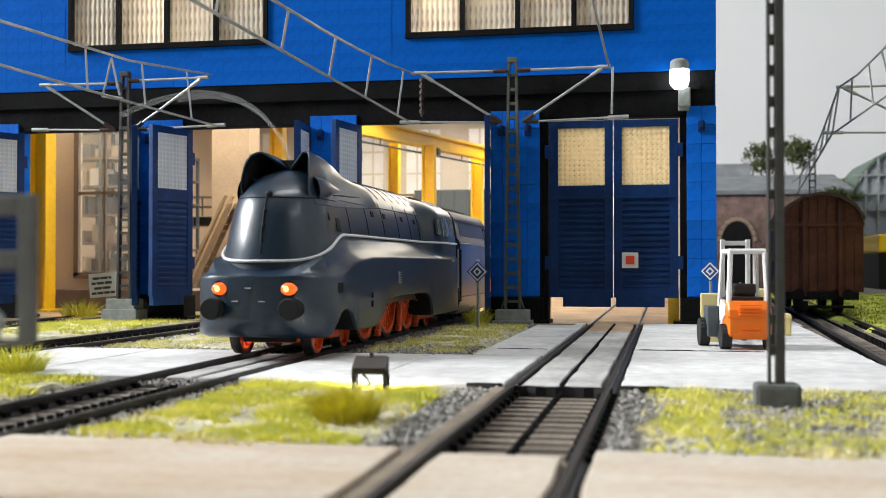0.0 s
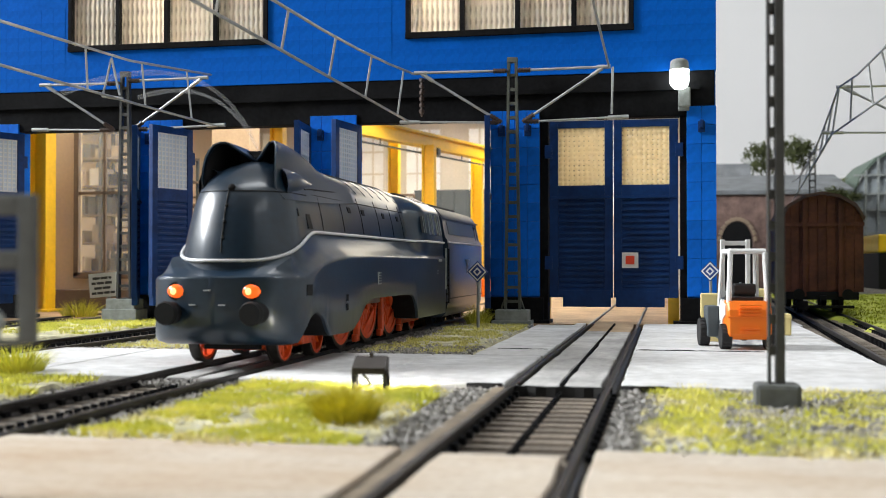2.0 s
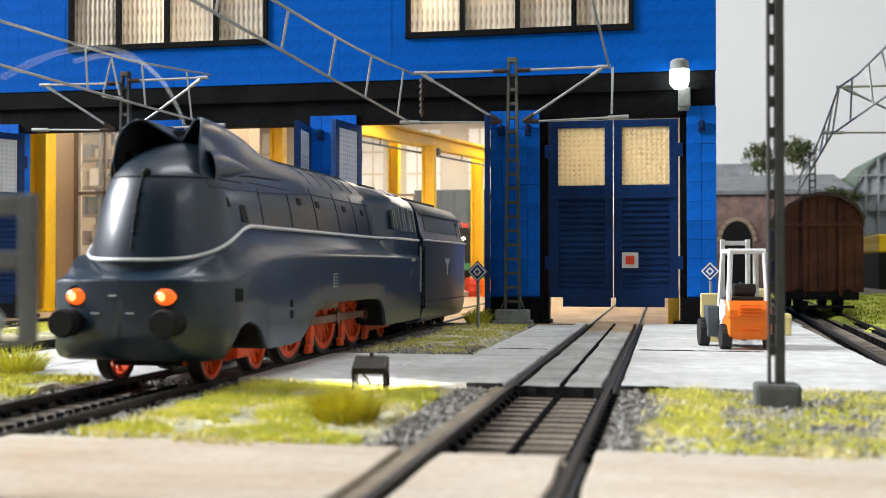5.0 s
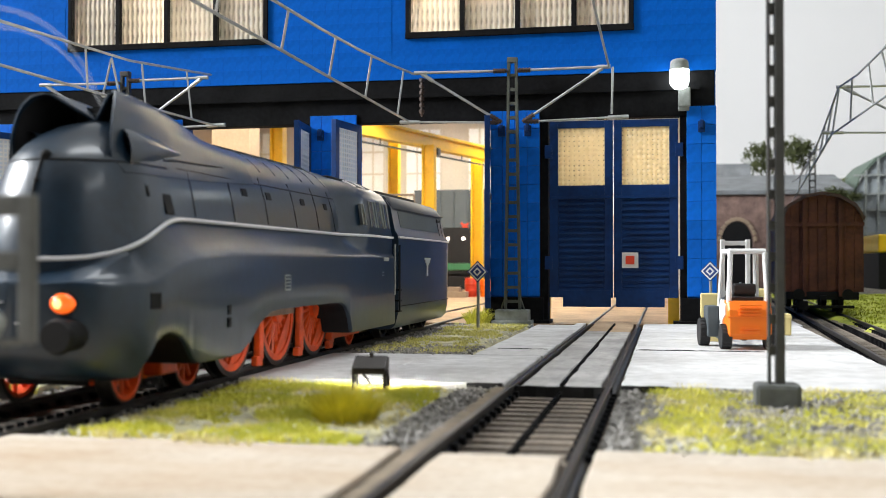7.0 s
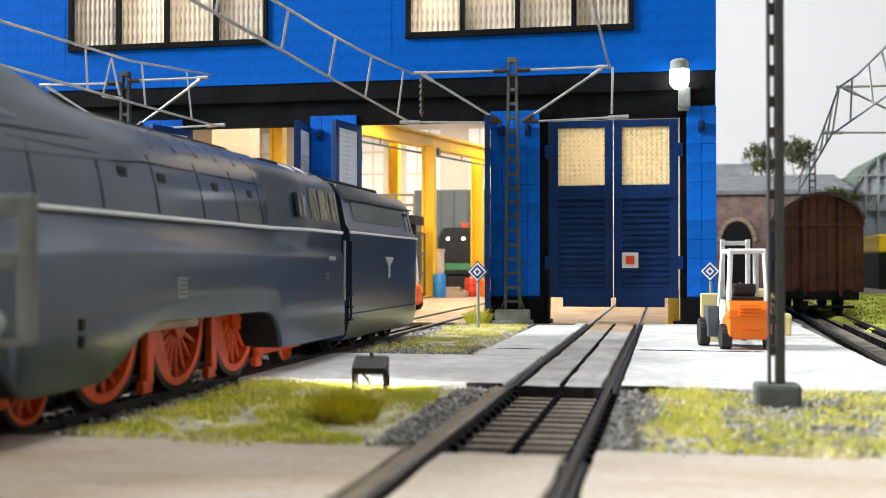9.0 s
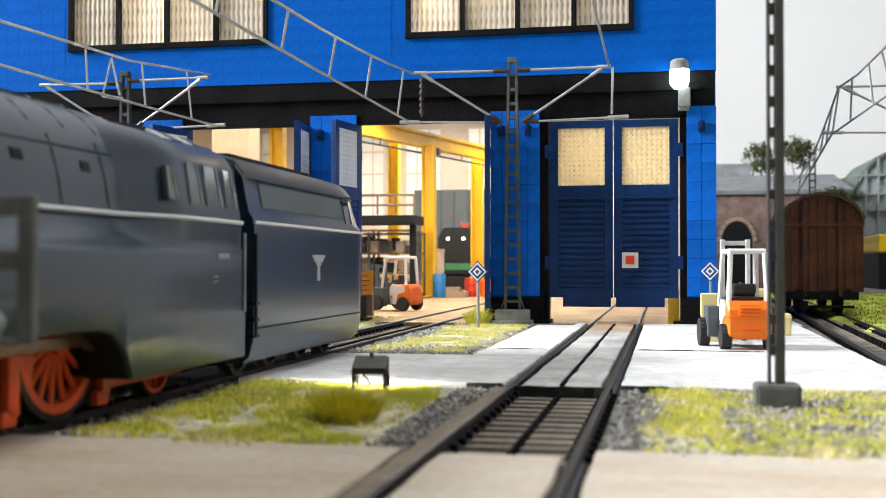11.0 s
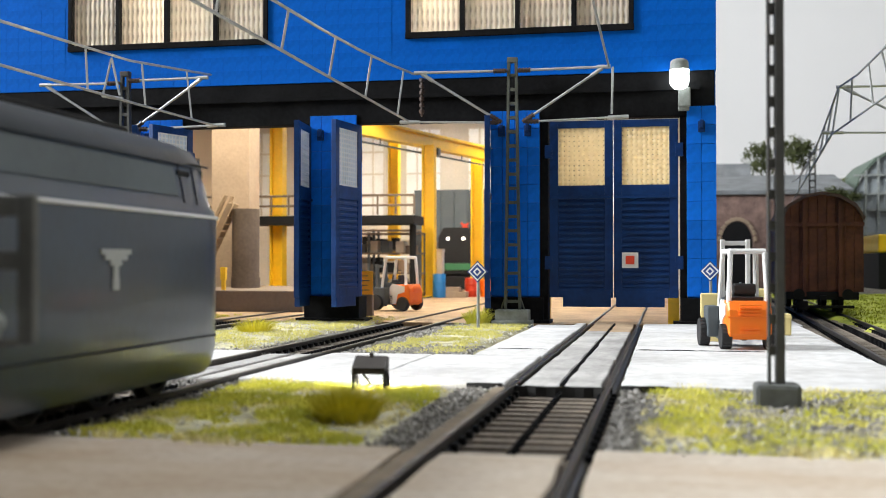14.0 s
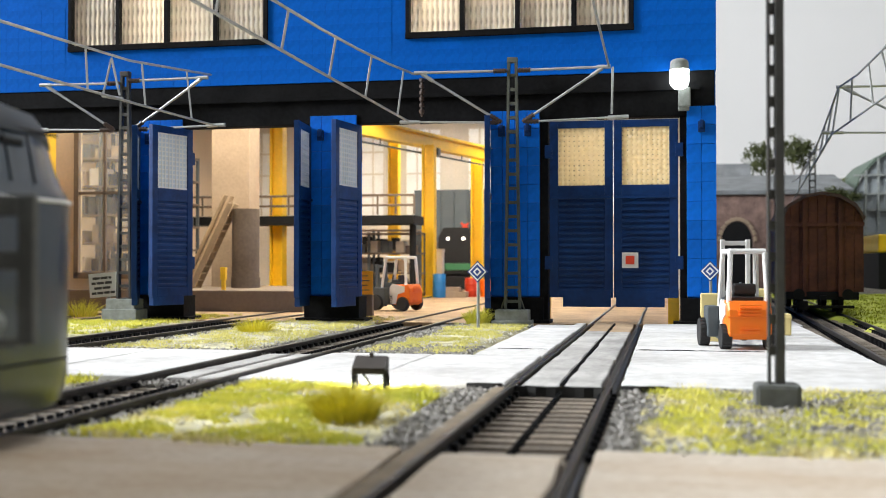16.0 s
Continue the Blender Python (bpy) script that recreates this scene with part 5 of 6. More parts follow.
arch_wall()
for x_, y_, w_, h_, lab in ((55, 1420, 90, 150, "grey slate-roofed house far behind the portal"), (150, 1380, 70, 118, "low grey house with a slate roof far away")):
    h = thing("far_house", lab, "house", x_, y_, -2, group="far houses")
    bm = new_bm()
    box(bm, -w_ / 2, 0, 0, w_ / 2, 60, h_ * .75, 0.5)
    part("wall", bm, M_brick, h)
    bm = new_bm()
    loft(bm, [[(-w_ / 2 - 3, -4, h_ * .75), (-w_ / 2 - 3, 64, h_ * .75), (-w_ / 2 - 3, 30, h_)], [(w_ / 2 + 3, -4, h_ * .75), (w_ / 2 + 3, 64, h_ * .75), (w_ / 2 + 3, 30, h_)]])
    part("roof", bm, M_slate, h, "grey slate roof")
    for i in range(3):
        bm = new_bm()
        box(bm, -w_ * .35 + i * w_ * .27, -0.8, h_ * .35, -w_ * .35 + i * w_ * .27 + w_ * .14, 0.4, h_ * .58)
        part("window", bm, M_darkglass, h)

hall = thing("station_hall", "grey glazed train hall with an arched green roof", "building", 262, 1300, -2)
prof = [(-62, 100), (-52, 124), (-36, 142), (-15, 153), (8, 158), (30, 154), (52, 142)]
bm = new_bm()
loft(bm, [[(x_, 0, z_) for x_, z_ in prof] + [(x_, 0, z_ - 4) for x_, z_ in prof[::-1]], [(x_, 160, z_) for x_, z_ in prof] + [(x_, 160, z_ - 4) for x_, z_ in prof[::-1]]])
part("roof", bm, mat("green_grey_roof", (0.10, 0.14, 0.11), 0.6, var=0.2, bump=0.1), hall, "arched green-grey roof")
for i in range(9):
    x_ = -60 + i * 13
    bm = new_bm()
    box(bm, x_ - 1.1, -1, 0, x_ + 1.1, 1, lerp_table(prof, x_) - 2)
    part("mullion", bm, M_foot, hall)
for z_ in (30, 58, 84, 102, 122):
    bm = new_bm()
    box(bm, -60, -1.6, z_ - 1, 52, 1.4, z_ + 1)
    part("transom", bm, M_foot, hall)
bm = new_bm()
extrude_poly(bm, [(-60, 0)] + [(x_ * .97, z_ - 3) for x_, z_ in prof] + [(50, 0)], 3, 4)
part("pane", bm, mat("grey_glazing", (0.30, 0.33, 0.35), 0.25, var=0.2, scale=20, bump=0), hall, "grey glazing")
far = thing("rail_car", "amber and dark rail car far behind the wagon", "rail car", 171.5, 900, 0)
bm = new_bm()
box(bm, -14, 0, 31, 14, 90, 45, 1.5)
part("upper_body", bm, M_yellow, far, "amber upper body")
bm = new_bm()
box(bm, -13.5, 0.4, 3, 13.5, 90, 31, 1.0)
part("lower_body", bm, M_soot_shade, far)


def tree(label, x_, y_, h_, r_, seed):
    t = thing("tree", label, "tree", x_, y_, -2, group="far trees")
    rnd = np.random.default_rng(seed)
    bm = new_bm()
    rod(bm, (0, 0, 0), (0, 0, h_ * .7), r_ * .09, 8, r_ * .04)
    for i in range(7):
        a = i * 2.4
        rod(bm, (0, 0, h_ * (.42 + .05 * i)), (math.cos(a) * r_ * .7, math.sin(a) * r_ * .7, h_ * (.6 + .05 * i)), r_ * .035, 5, r_ * .012)
    part("trunk", bm, M_brown, t)
    vs, fs = [], []
    for c in range(26):
        d = rnd.normal(0, 1, 3)
        d /= np.linalg.norm(d)
        cx = d * r_ * rnd.uniform(.45, .95) * (1, 1, .75) + (0, 0, h_ - r_ * .75)
        for _ in range(70):
            p = cx + rnd.normal(0, r_ * .15, 3)
            q = rnd.normal(0, r_ * .06, (3, 3))
            fs.append((len(vs), len(vs) + 1, len(vs) + 2))
            vs += [tuple((p + k) * K) for k in q]
    me = bpy.data.meshes.new("crown")
    me.from_pydata(vs, [], fs)
    me.materials.append(M_leaf)
    o = new("crown", me)
    o.parent = t


tree("olive-green bushy tree behind the portal", 160, 1480, 186, 26, 1)
tree("olive-green bushy tree behind the portal", 118, 1500, 178, 24, 2)
tree("small dark tree beside the train hall", 205, 1420, 128, 26, 3)
tree("low olive bush behind the wagon", 158, 1150, 100, 15, 5)
tree("low olive bush behind the wagon", 176, 1160, 96, 14, 6)

# ---- streamlined engine; own space: y = 0 at the headlights, tender towards +y, x = 0 on the track ----
loco = thing("steam_locomotive", "dark blue-grey streamlined steam engine with red wheels and tender", "locomotive", XL, 243.5, 0.35)


def stripe_z(u):
    return 21.9 + 6.6 * smooth_step(1, 27, u)


SKIRT = [(-3, 8.6), (-2, 6.8), (0, 5.4), (2, 4.8), (4, 4.5), (6, 4.7), (7.4, 7.4), (10, 10.4), (14, 11.0), (18.5, 9.8), (21.5, 6.6), (24, 5.3), (37, 5.2), (43, 5.6), (48, 7.6), (53, 10.6), (58, 12.2), (64, 12.6),
         (100, 12.6), (106, 12.4), (109, 11.7), (111.4, 10.2), (113, 8.2), (114.2, 5.2), (116, 4.9), (160, 4.8)]


HW = [(19, 14.6), (22, 13.6), (26, 12.9), (30, 12.2), (34, 11.5), (37.5, 10.5), (40, 9.3), (42, 7.7), (43.6, 5.7), (44.8, 3.4), (45.4, 1.2)]
FR = [(19, 1.0), (22, 1.3), (26, 1.9), (30, 3.0), (34, 4.4), (37.5, 6.2), (40, 8.9), (42, 12.3), (43.6, 16.4), (44.8, 21.6), (45.4, 27)]
RIDGE = [(-3, 18.0), (8, 18.5), (12, 19.7), (16, 20.9), (20, 21.8), (26, 22.6), (40, 23.3), (60, 23.5)]


def casing_half(u, z):
    """Half-width of the boiler casing at one height, narrowing round the nose."""
    hw, f = lerp_table(HW, z), lerp_table(FR, z)
    a = max(hw * 1.12, 2)
    k = min(1.0, max(0.0, (u - f) / a))
    return hw * math.sqrt(1 - (1 - k) ** 2)


def lower_section(u):
    k = min(1.0, max(0.0, (u + 3) / 17))
    w = 17.4 * (1 - (1 - k) ** 2.7) ** (1 / 2.7) if k < 1 else 17.4
    w = max(w, 0.8)
    zb, zs = lerp_table(SKIRT, u), stripe_z(u)
    if u < 7:
        zs = 18.9 + (zs - 18.9) * smooth_step(-3, 7, u)
    cabk = smooth_step(117, 134, u)
    zr = min(zs - 0.4, lerp_table(RIDGE, u))
    if u < 8:
        zr = min(zs - 0.5, 18.5)
    # half-width of the casing where it stands on the skirt
    cw = casing_half(u, zs)
    if u < 9:
        cw = max(cw, w - 3.4)
    top_w = min(cw, w) * (1 - cabk) + 16.6 * cabk
    # side, ridge, hollow shoulder up to the stripe
    e = smooth_step(9, 1, u)
    half = [(max(w - 0.9 - 2.4 * e, 0.3), zb), (max(w - 0.25 - 0.8 * e, 0.5), zb + 0.1 + 0.6 * e), (w, zb + 0.5 + 1.7 * e), (w, (zb + zr) / 2), (w, zr - 0.5), (w * 0.99, zr), (w * 0.965, zr + 0.35)]
    for q in (0.25, 0.5, 0.75, 1.0):
        half.append((w * 0.95 + (top_w - w * 0.95) * q ** 0.85, zr + 0.4 + (zs - zr - 0.4) * (q ** 1.35)))
    half.append((top_w * 0.6, zs + 0.1))
    return [(x, u, z) for x, z in half] + [(-x, u, z) for x, z in half[::-1]]


us = [-3, -2.7, -2.2, -1.5, -0.6, 0.6, 2, 3.6, 5.4, 7.4, 9.5, 11.5] + [12.2 + i * 1.4 for i in range(107)]
us = [u for u in us if u <= 157.6] + [157.6]
bm = new_bm()
loft(bm, [lower_section(u) for u in us])
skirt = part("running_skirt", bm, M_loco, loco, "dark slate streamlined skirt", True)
# underside faces blackened: painted shade of a hollow skirt, the loft is solid
skirt.data.materials.append(M_soot_shade)
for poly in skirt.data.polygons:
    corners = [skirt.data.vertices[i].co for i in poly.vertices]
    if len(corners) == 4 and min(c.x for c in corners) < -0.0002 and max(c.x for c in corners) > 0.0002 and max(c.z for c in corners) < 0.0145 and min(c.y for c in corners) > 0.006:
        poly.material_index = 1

# upper casing in level slices with a round nose
def casing_ring(z, grow=0.0, back=131.0):
    hw, f = lerp_table(HW, z) + grow, lerp_table(FR, z) - grow
    a = max(hw * 1.12, 2)
    pts = [(hw, back, z), (hw, 80, z), (hw, 50, z), (hw, f + a + 8, z)]
    pts += [(hw * math.cos(t), f + a - a * math.sin(t), z) for t in [i * math.pi / 20 for i in range(21)]]
    pts += [(-x, y, q) for x, y, q in pts[:4][::-1]]
    return pts


bm = new_bm()
loft(bm, [casing_ring(z) for z in (19, 20.5, 22, 24, 26, 28, 30, 32, 34, 36, 37.5, 38.8, 40, 41, 42, 42.8, 43.6, 44.2, 44.8, 45.2, 45.4)])
casing = part("boiler_casing", bm, M_loco, loco, "dark slate boiler casing with rounded nose", True)

# silver stripe round nose and flanks
pts = []
for u in [157.6, 146] + list(range(134, 16, -2)):
    pts.append((lerp_table(HW, stripe_z(u)) + 0.35 + (16.75 - 12.8) * smooth_step(117, 134, u) + 0.15 * smooth_step(40, 16, u), u, stripe_z(u) + 0.35))
front = []
for i in range(41):
    t, z = i * math.pi / 40, 22.3
    for _ in range(5):
        hw, f = lerp_table(HW, z) + 0.5, lerp_table(FR, z) - 0.5
        y = f + hw * 1.12 * (1 - math.sin(t))
        z = stripe_z(max(y, 0)) + 0.35
    front.append((hw * math.cos(t), y, z))
path = pts + front + [(-x, y, z) for x, y, z in pts[::-1]]
bm = new_bm()
tube(bm, path, 0.38)
part("stripe", bm, M_stripe, loco, "silver-white stripe", True)

# smoke deflectors: curved ears with dark inside; mouth edge as (x, z, u)
EAR = [(8.2, 35.6, 12.4), (8.5, 38.0, 11.5), (8.6, 40.5, 11.2), (8.5, 42.6, 11.6), (8.3, 44.9, 12.4), (8.0, 46.6, 13.4), (7.4, 48.1, 14.8), (6.4, 48.9, 16.3), (5.4, 49.0, 17.4),
       (4.4, 48.4, 18.2), (3.0, 47.2, 19.6), (1.6, 46.0, 21.2), (0.3, 44.9, 22.7)]


def ear(s, inset=0.0):
    bm = new_bm()
    rows = []
    for i in range(25):
        k = i / 24
        row = []
        for j, (x, z, f) in enumerate(EAR):
            u = f + 0.7 * inset + (64 - f) * k
            b = k ** 1.75
            zt = lerp_table([(35, 37.0), (41, 40.4), (45, 42.2), (49, 43.7)], z) if j < 9 else 43.9 + 0.4 * (j - 8)
            zz = z + (zt - z) * b
            flat = lerp_table(HW, min(zz, 45.2))
            xx = max(x + (flat + (0.9 if j < 9 else 0.2) - x) * b, min(flat + 0.15, casing_half(u, min(zz, 45.2)) + 0.15) if j < 6 else 0.0)
            row.append(bm.verts.new(V(s * max(0.3, xx - (inset if j < 10 else 0)), u, zz - (inset if j > 4 else 0))))
        rows.append(row)
    for a, b in zip(rows, rows[1:]):
        for i in range(len(EAR) - 1):
            bm.faces.new((a[i], a[i + 1], b[i + 1], b[i]))
    bmesh.ops.recalc_face_normals(bm, faces=bm.faces)
    if not inset:
        bmesh.ops.solidify(bm, geom=bm.faces[:], thickness=0.35 * K)
    return bm


def scoop_ring(s, u, r, xc, zc):
    return [(s * (xc + 0.62 * r * math.cos(q)), u + 0.12 * (zc - 39) - 0.25 * r * math.cos(q), zc + r * math.sin(q)) for q in [i * math.pi / 8 for i in range(16)]]


for s in (1, -1):
    e = part("smoke_deflector", ear(s), M_loco, loco, "dark curved smoke deflector", True)
    # added black shell and panel give the deflector's inside its shade
    part("inner_lining", ear(s, 0.6), M_soot_shade, e, "black lining added as shade inside", True)
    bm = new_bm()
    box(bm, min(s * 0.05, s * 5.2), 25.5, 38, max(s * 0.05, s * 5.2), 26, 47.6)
    part("inner_panel", bm, M_soot_shade, e, "black panel added as shade inside the deflector")
    # bulged air scoop low on the deflector, open to the front
    bm = new_bm()
    loft(bm, [scoop_ring(s, u, r, xc, zc) for u, r, xc, zc in ((15.0, 4.0, 8.0, 38.7), (16.0, 4.05, 8.05, 38.7), (18.5, 3.8, 8.3, 38.9), (23, 3.0, 8.7, 39.4), (28, 1.8, 8.8, 39.9), (35, 0.6, 8.8, 40.2))], caps=False)
    sc = part("air_scoop", bm, M_loco, e, "bulged air scoop", True)
    # black disc paints the shade in the scoop's mouth
    bm = new_bm()
    loft(bm, [scoop_ring(s, u, r, 8.0, 38.7) for u, r in ((16.2, 3.9), (16.4, 3.9))])
    part("opening", bm, M_soot_shade, e, "black disc as shade in the scoop opening")
    # thin black tube paints the shadow line along the deflector's lower edge
    bm = new_bm()
    tube(bm, [(s * (casing_half(u, z) + 0.12), u, z) for u, z in ((26, 38.6), (32, 39.0), (40, 39.2), (50, 39.5), (58, 39.8))], 0.17, 5)
    part("deflector_seam", bm, M_soot_shade, e, "black seam line as shadow below the deflector")
    bm = new_bm()
    rod(bm, (s * 5.0, 17.4, 48.6), (s * 0.1, 22.4, 44.9), 0.32, 6)
    part("strut", bm, M_loco, e, "thin strut")
bm = new_bm()
rod(bm, (0, 26, 42), (0, 26, 46.4), 2.6, 18, 2.3)
part("chimney", bm, M_soot_shade, loco, "short black chimney", True)

# nose door seam with hinges
bm = new_bm()
for za, zb_ in ((24, 30), (30, 34), (34, 37.6)):
    rod(bm, (0.0, lerp_table(FR, za) - 0.05, za), (0.0, lerp_table(FR, zb_) - 0.05, zb_), 0.2, 5)
for z in (27, 30.5, 34):
    ball(bm, 0.2, lerp_table(FR, z) - 0.1, z, 0.42, u=8, v=6)
ball(bm, 0.4, lerp_table(FR, 37.9) - 0.1, 37.9, 0.85, u=10, v=6)
part("door_seam", bm, M_soot_shade, casing, "dark seam with small hinges", True)
bm = new_bm()
tube(bm, [(x, y, 37.2) for x, y, z in casing_ring(37.2, 0.06)[3:-3]], 0.13, 4)
part("panel_seam", bm, M_soot_shade, casing)
for u in (34, 52, 70, 88, 104, 117):
    bm = new_bm()
    for s in (1, -1):
        for za, zb_ in ((29.5, 33), (33, 36.5), (36.5, 39)):
            rod(bm, (s * (lerp_table(HW, za) + 0.02), u, za), (s * (lerp_table(HW, zb_) + 0.02), u, zb_), 0.14, 4)
    part("panel_seam", bm, M_soot_shade, casing)
bm = new_bm()
for s in (1, -1):
    rod(bm, (s * 10.45, 30, 37.6), (s * 10.45, 122, 37.6), 0.14, 4)
part("panel_seam", bm, M_soot_shade, casing)
for s in (1, -1):
    for u, z, a, b, mt in ((23.8, 31.2, 3.0, 3.4, M_soot_shade), (17.0, 33, 0.7, 1.8, M_soot_shade), (59.5, 35.4, 2.8, 1.5, M_soot_shade), (73, 35.4, 2.8, 1.5, M_soot_shade), (95, 35.4, 2.6, 1.5, M_soot_shade), (112, 35.2, 2.4, 1.5, M_soot_shade)):
        x = lerp_table(HW, z)
        bm = new_bm()
        box(bm, -0.16, u - a / 2, -b / 2, 0.16, u + a / 2, b / 2, 0.06)
        o = part("hatch", bm, mt, casing, "dark square hatch")
        o.matrix_basis = pose(s * x * K, 0, z * K, 0, -s * 15, 0)
    for u, z, a, b in ((36.5, 13.6, 1.3, 1.6), (36.5, 11.4, 1.3, 1.6)):
        bm = new_bm()
        box(bm, -0.2, u - a / 2, z - b / 2, 0.2, u + a / 2, z + b / 2, 0.06)
        o = part("hatch", bm, M_soot_shade, loco, "dark square hatch")
        o.matrix_basis = pose(s * 17.45 * K, 0, 0)
    bm = new_bm()
    box(bm, -0.2, -1.3, -1.2, 0.2, 1.3, 1.2, 0.08)
    o = part("hatch", bm, M_soot_shade, loco, "dark square hatch")
    o.matrix_basis = pose(s * 17.05 * K, 8.8 * K, 16.0 * K, 0, 0, -s * 9)
    # works plate and bars of writing
    bm = new_bm()
    box(bm, s * 17.4 - 0.12, 65.6, 16.2, s * 17.4 + 0.12, 69.0, 19.4, 0.05)
    pl = part("works_plate", bm, M_foot, loco, "small pale plate")
    bm = new_bm()
    for i in range(4):
        box(bm, s * 17.4 - 0.2, 66.0, 16.6 + i * 0.7, s * 17.4 + 0.2, 68.6, 16.98 + i * 0.7)
    part("lettering", bm, M_loco, pl, "unreadable bars of writing")
    bm = new_bm()
    box(bm, s * 17.4 - 0.14, 145, 22.4, s * 17.4 + 0.14, 150, 23.3)
    box(bm, s * 17.4 - 0.14, 143, 19.2, s * 17.4 + 0.14, 145, 19.5)
    box(bm, s * 17.4 - 0.14, 143, 18.4, s * 17.4 + 0.14, 145, 18.7)
    part("lettering", bm, M_foot, loco, "small grey bars of writing")
# roof cover plates
for u in range(56, 126, 9):
    bm = new_bm()
    tube(bm, [(-9, u, 40.5), (-6.5, u, 43.1), (-3.3, u, 45), (0, u, 45.5), (3.3, u, 45), (6.5, u, 43.1), (9, u, 40.5)], 0.13, 4)
    part("roof_band", bm, M_loco, casing)
bm = new_bm()
box(bm, -2.4, 66, 44.2, 2.4, 122, 45.6, 0.4)
part("roof_cover", bm, M_soot_shade, casing, "dark roof cover")

# headlights, buffers, coupling
for s in (1, -1):
    bm = new_bm()
    rod(bm, (s * 8.2, -2.2, 15.9), (s * 8.2, 3.4, 15.9), 1.95, 24)
    hl = part("headlight", bm, M_soot_shade, loco, "round headlight housing", True)
    bm = new_bm()
    ball(bm, s * 8.2, -2.1, 15.9, 1.8, 1.12, 0.5, 0.80, 20, 12)
    part("lens", bm, M_headlight, hl, "orange glowing lens", True)
    bm = new_bm()
    ball(bm, s * 8.2 - 0.35, -2.75, 15.9, 0.75, 1, 0.6, 1)
    part("bulb", bm, mat("warm_bulb_core", (1.0, 0.45, 0.16), 0.3, emit=2.2, var=0, bump=0), hl, "bright bulb core", True)
    bm = new_bm()
    rod(bm, (s * 9.2, 4, 11.4), (s * 9.2, -5.2, 11.4), 2.3, 24)
    rod(bm, (s * 9.2, -5.0, 11.4), (s * 9.2, -5.9, 11.4), 2.55, 24, 2.2)
    part("buffer", bm, M_soot_shade, loco, "dark buffer", True)
bm = new_bm()
for i in range(3):
    box(bm, -5 + i * 3.2, -3.25, 13 + (i % 2) * 3, -3.6 + i * 3.2, -2.6, 13.2 + (i % 2) * 3)
part("lettering", bm, M_stripe, loco, "small pale marks")

# cab
cs = [(16.6, 27.5), (16.4, 30), (15.0, 38.2), (13.6, 40.4), (10, 42.6), (5, 44.0), (0, 44.6)]
def cab_section(u):
    k = smooth_step(117, 134, u)
    h = [((lerp_table(HW, min(z, 45.4)) - 0.5) * (1 - k) + x * k if x > 0 else 0.0, z) for x, z in cs]
    return [(x, u, z) for x, z in h] + [(-x, u, z) for x, z in h[::-1][1:]]
bm = new_bm()
loft(bm, [cab_section(u) for u in (116, 118, 120, 122, 124, 126, 128, 130, 132, 134, 145, 157.6)])
cab = part("cab", bm, M_loco, loco, "dark cab", True)
def on_side(z):
    return lerp_table([(z_, x_) for x_, z_ in cs], z)
for s in (1, -1):
    for u0, u1, z0, z1, lean in ((128.6, 131.6, 31.6, 36.8, 0.6), (136.6, 141.0, 31.2, 38.0, 0.4), (143.2, 149.2, 31.2, 38.0, 0.4), (151.6, 155.6, 31.2, 37.8, 0.4)):
        bm = new_bm()
        a, b = on_side(z0) + 0.12, on_side(z1) + 0.12
        loft(bm, [[(s * a, u0, z0), (s * a, u1, z0), (s * b, u1 - lean, z1), (s * b, u0 + lean, z1)], [(s * (a - 0.8), u0, z0), (s * (a - 0.8), u1, z0), (s * (b - 0.8), u1 - lean, z1), (s * (b - 0.8), u0 + lean, z1)]])
        wn = part("window", bm, M_cabglass, cab, "dark cab window")
        bm = new_bm()
        tube(bm, [(s * (a + .06), u1, z0), (s * (b + .06), u1 - lean, z1)], 0.2, 4)
        tube(bm, [(s * (a + .06), u0, z0), (s * (b + .06), u0 + lean, z1)], 0.16, 4)
        part("window_frame", bm, M_foot, wn, "grey window frame")
    bm = new_bm()
    rod(bm, (s * 17.6, 156.8, 13), (s * 17.6, 156.8, 27), 0.3, 6)
    part("grab_rail", bm, M_foot, loco, "grey grab rail")
bm = new_bm()
box(bm, -4.5, 137, 43.2, 4.5, 153, 44.9, 0.4)
part("roof_hatch", bm, M_soot_shade, cab, "dark roof hatch")
for s in (1, -1):
    for i in range(4):
        bm = new_bm()
        box(bm, -1.7, -1.5, -0.2, 1.7, 1.5, 0.2, 0.1)
        o = part("roof_vent", bm, M_dgrey if i % 2 else M_stripe, cab, "small roof vent")
        o.matrix_basis = pose(s * 9.6 * K, (138.5 + i * 4.4) * K, 42.75 * K, 0, s * 27, 0)
bm = new_bm()
box(bm, -13.5, 157.0, 6, 13.5, 163, 39, 0.4)
part("gangway", bm, M_soot_shade, loco, "dark gangway bellows")

# tender
TS = [(15.0, 3.2), (16.3, 4.4), (17.1, 7.6), (17.3, 28.5), (16.9, 30.2), (16.2, 31.0), (14.9, 37.6), (13.4, 39.8), (9, 41.2), (0, 41.8)]
def tender_section(u):
    k = min(1.0, max(0.0, (243 - u) / 9))
    f = (1 - (1 - k) ** 2.4) ** (1 / 2.4)
    zk = smooth_step(243, 232, u)
    sh = [((x - 9.5 * (1 - f) * min(1, x / 10)), z if z < 31.5 else 31.5 + (z - 31.5) * (0.15 + 0.85 * zk)) for x, z in TS]
    return [(x, u, z) for x, z in sh] + [(-x, u, z) for x, z in sh[::-1][1:]]
bm = new_bm()
loft(bm, [tender_section(u) for u in (162.4, 163.4, 170, 180, 200, 220, 228, 232, 234.5, 237, 239, 240.6, 241.8, 242.6, 243)])
tender = part("tender", bm, M_loco, loco, "dark slate tender with rounded rear", True)
bm = new_bm()
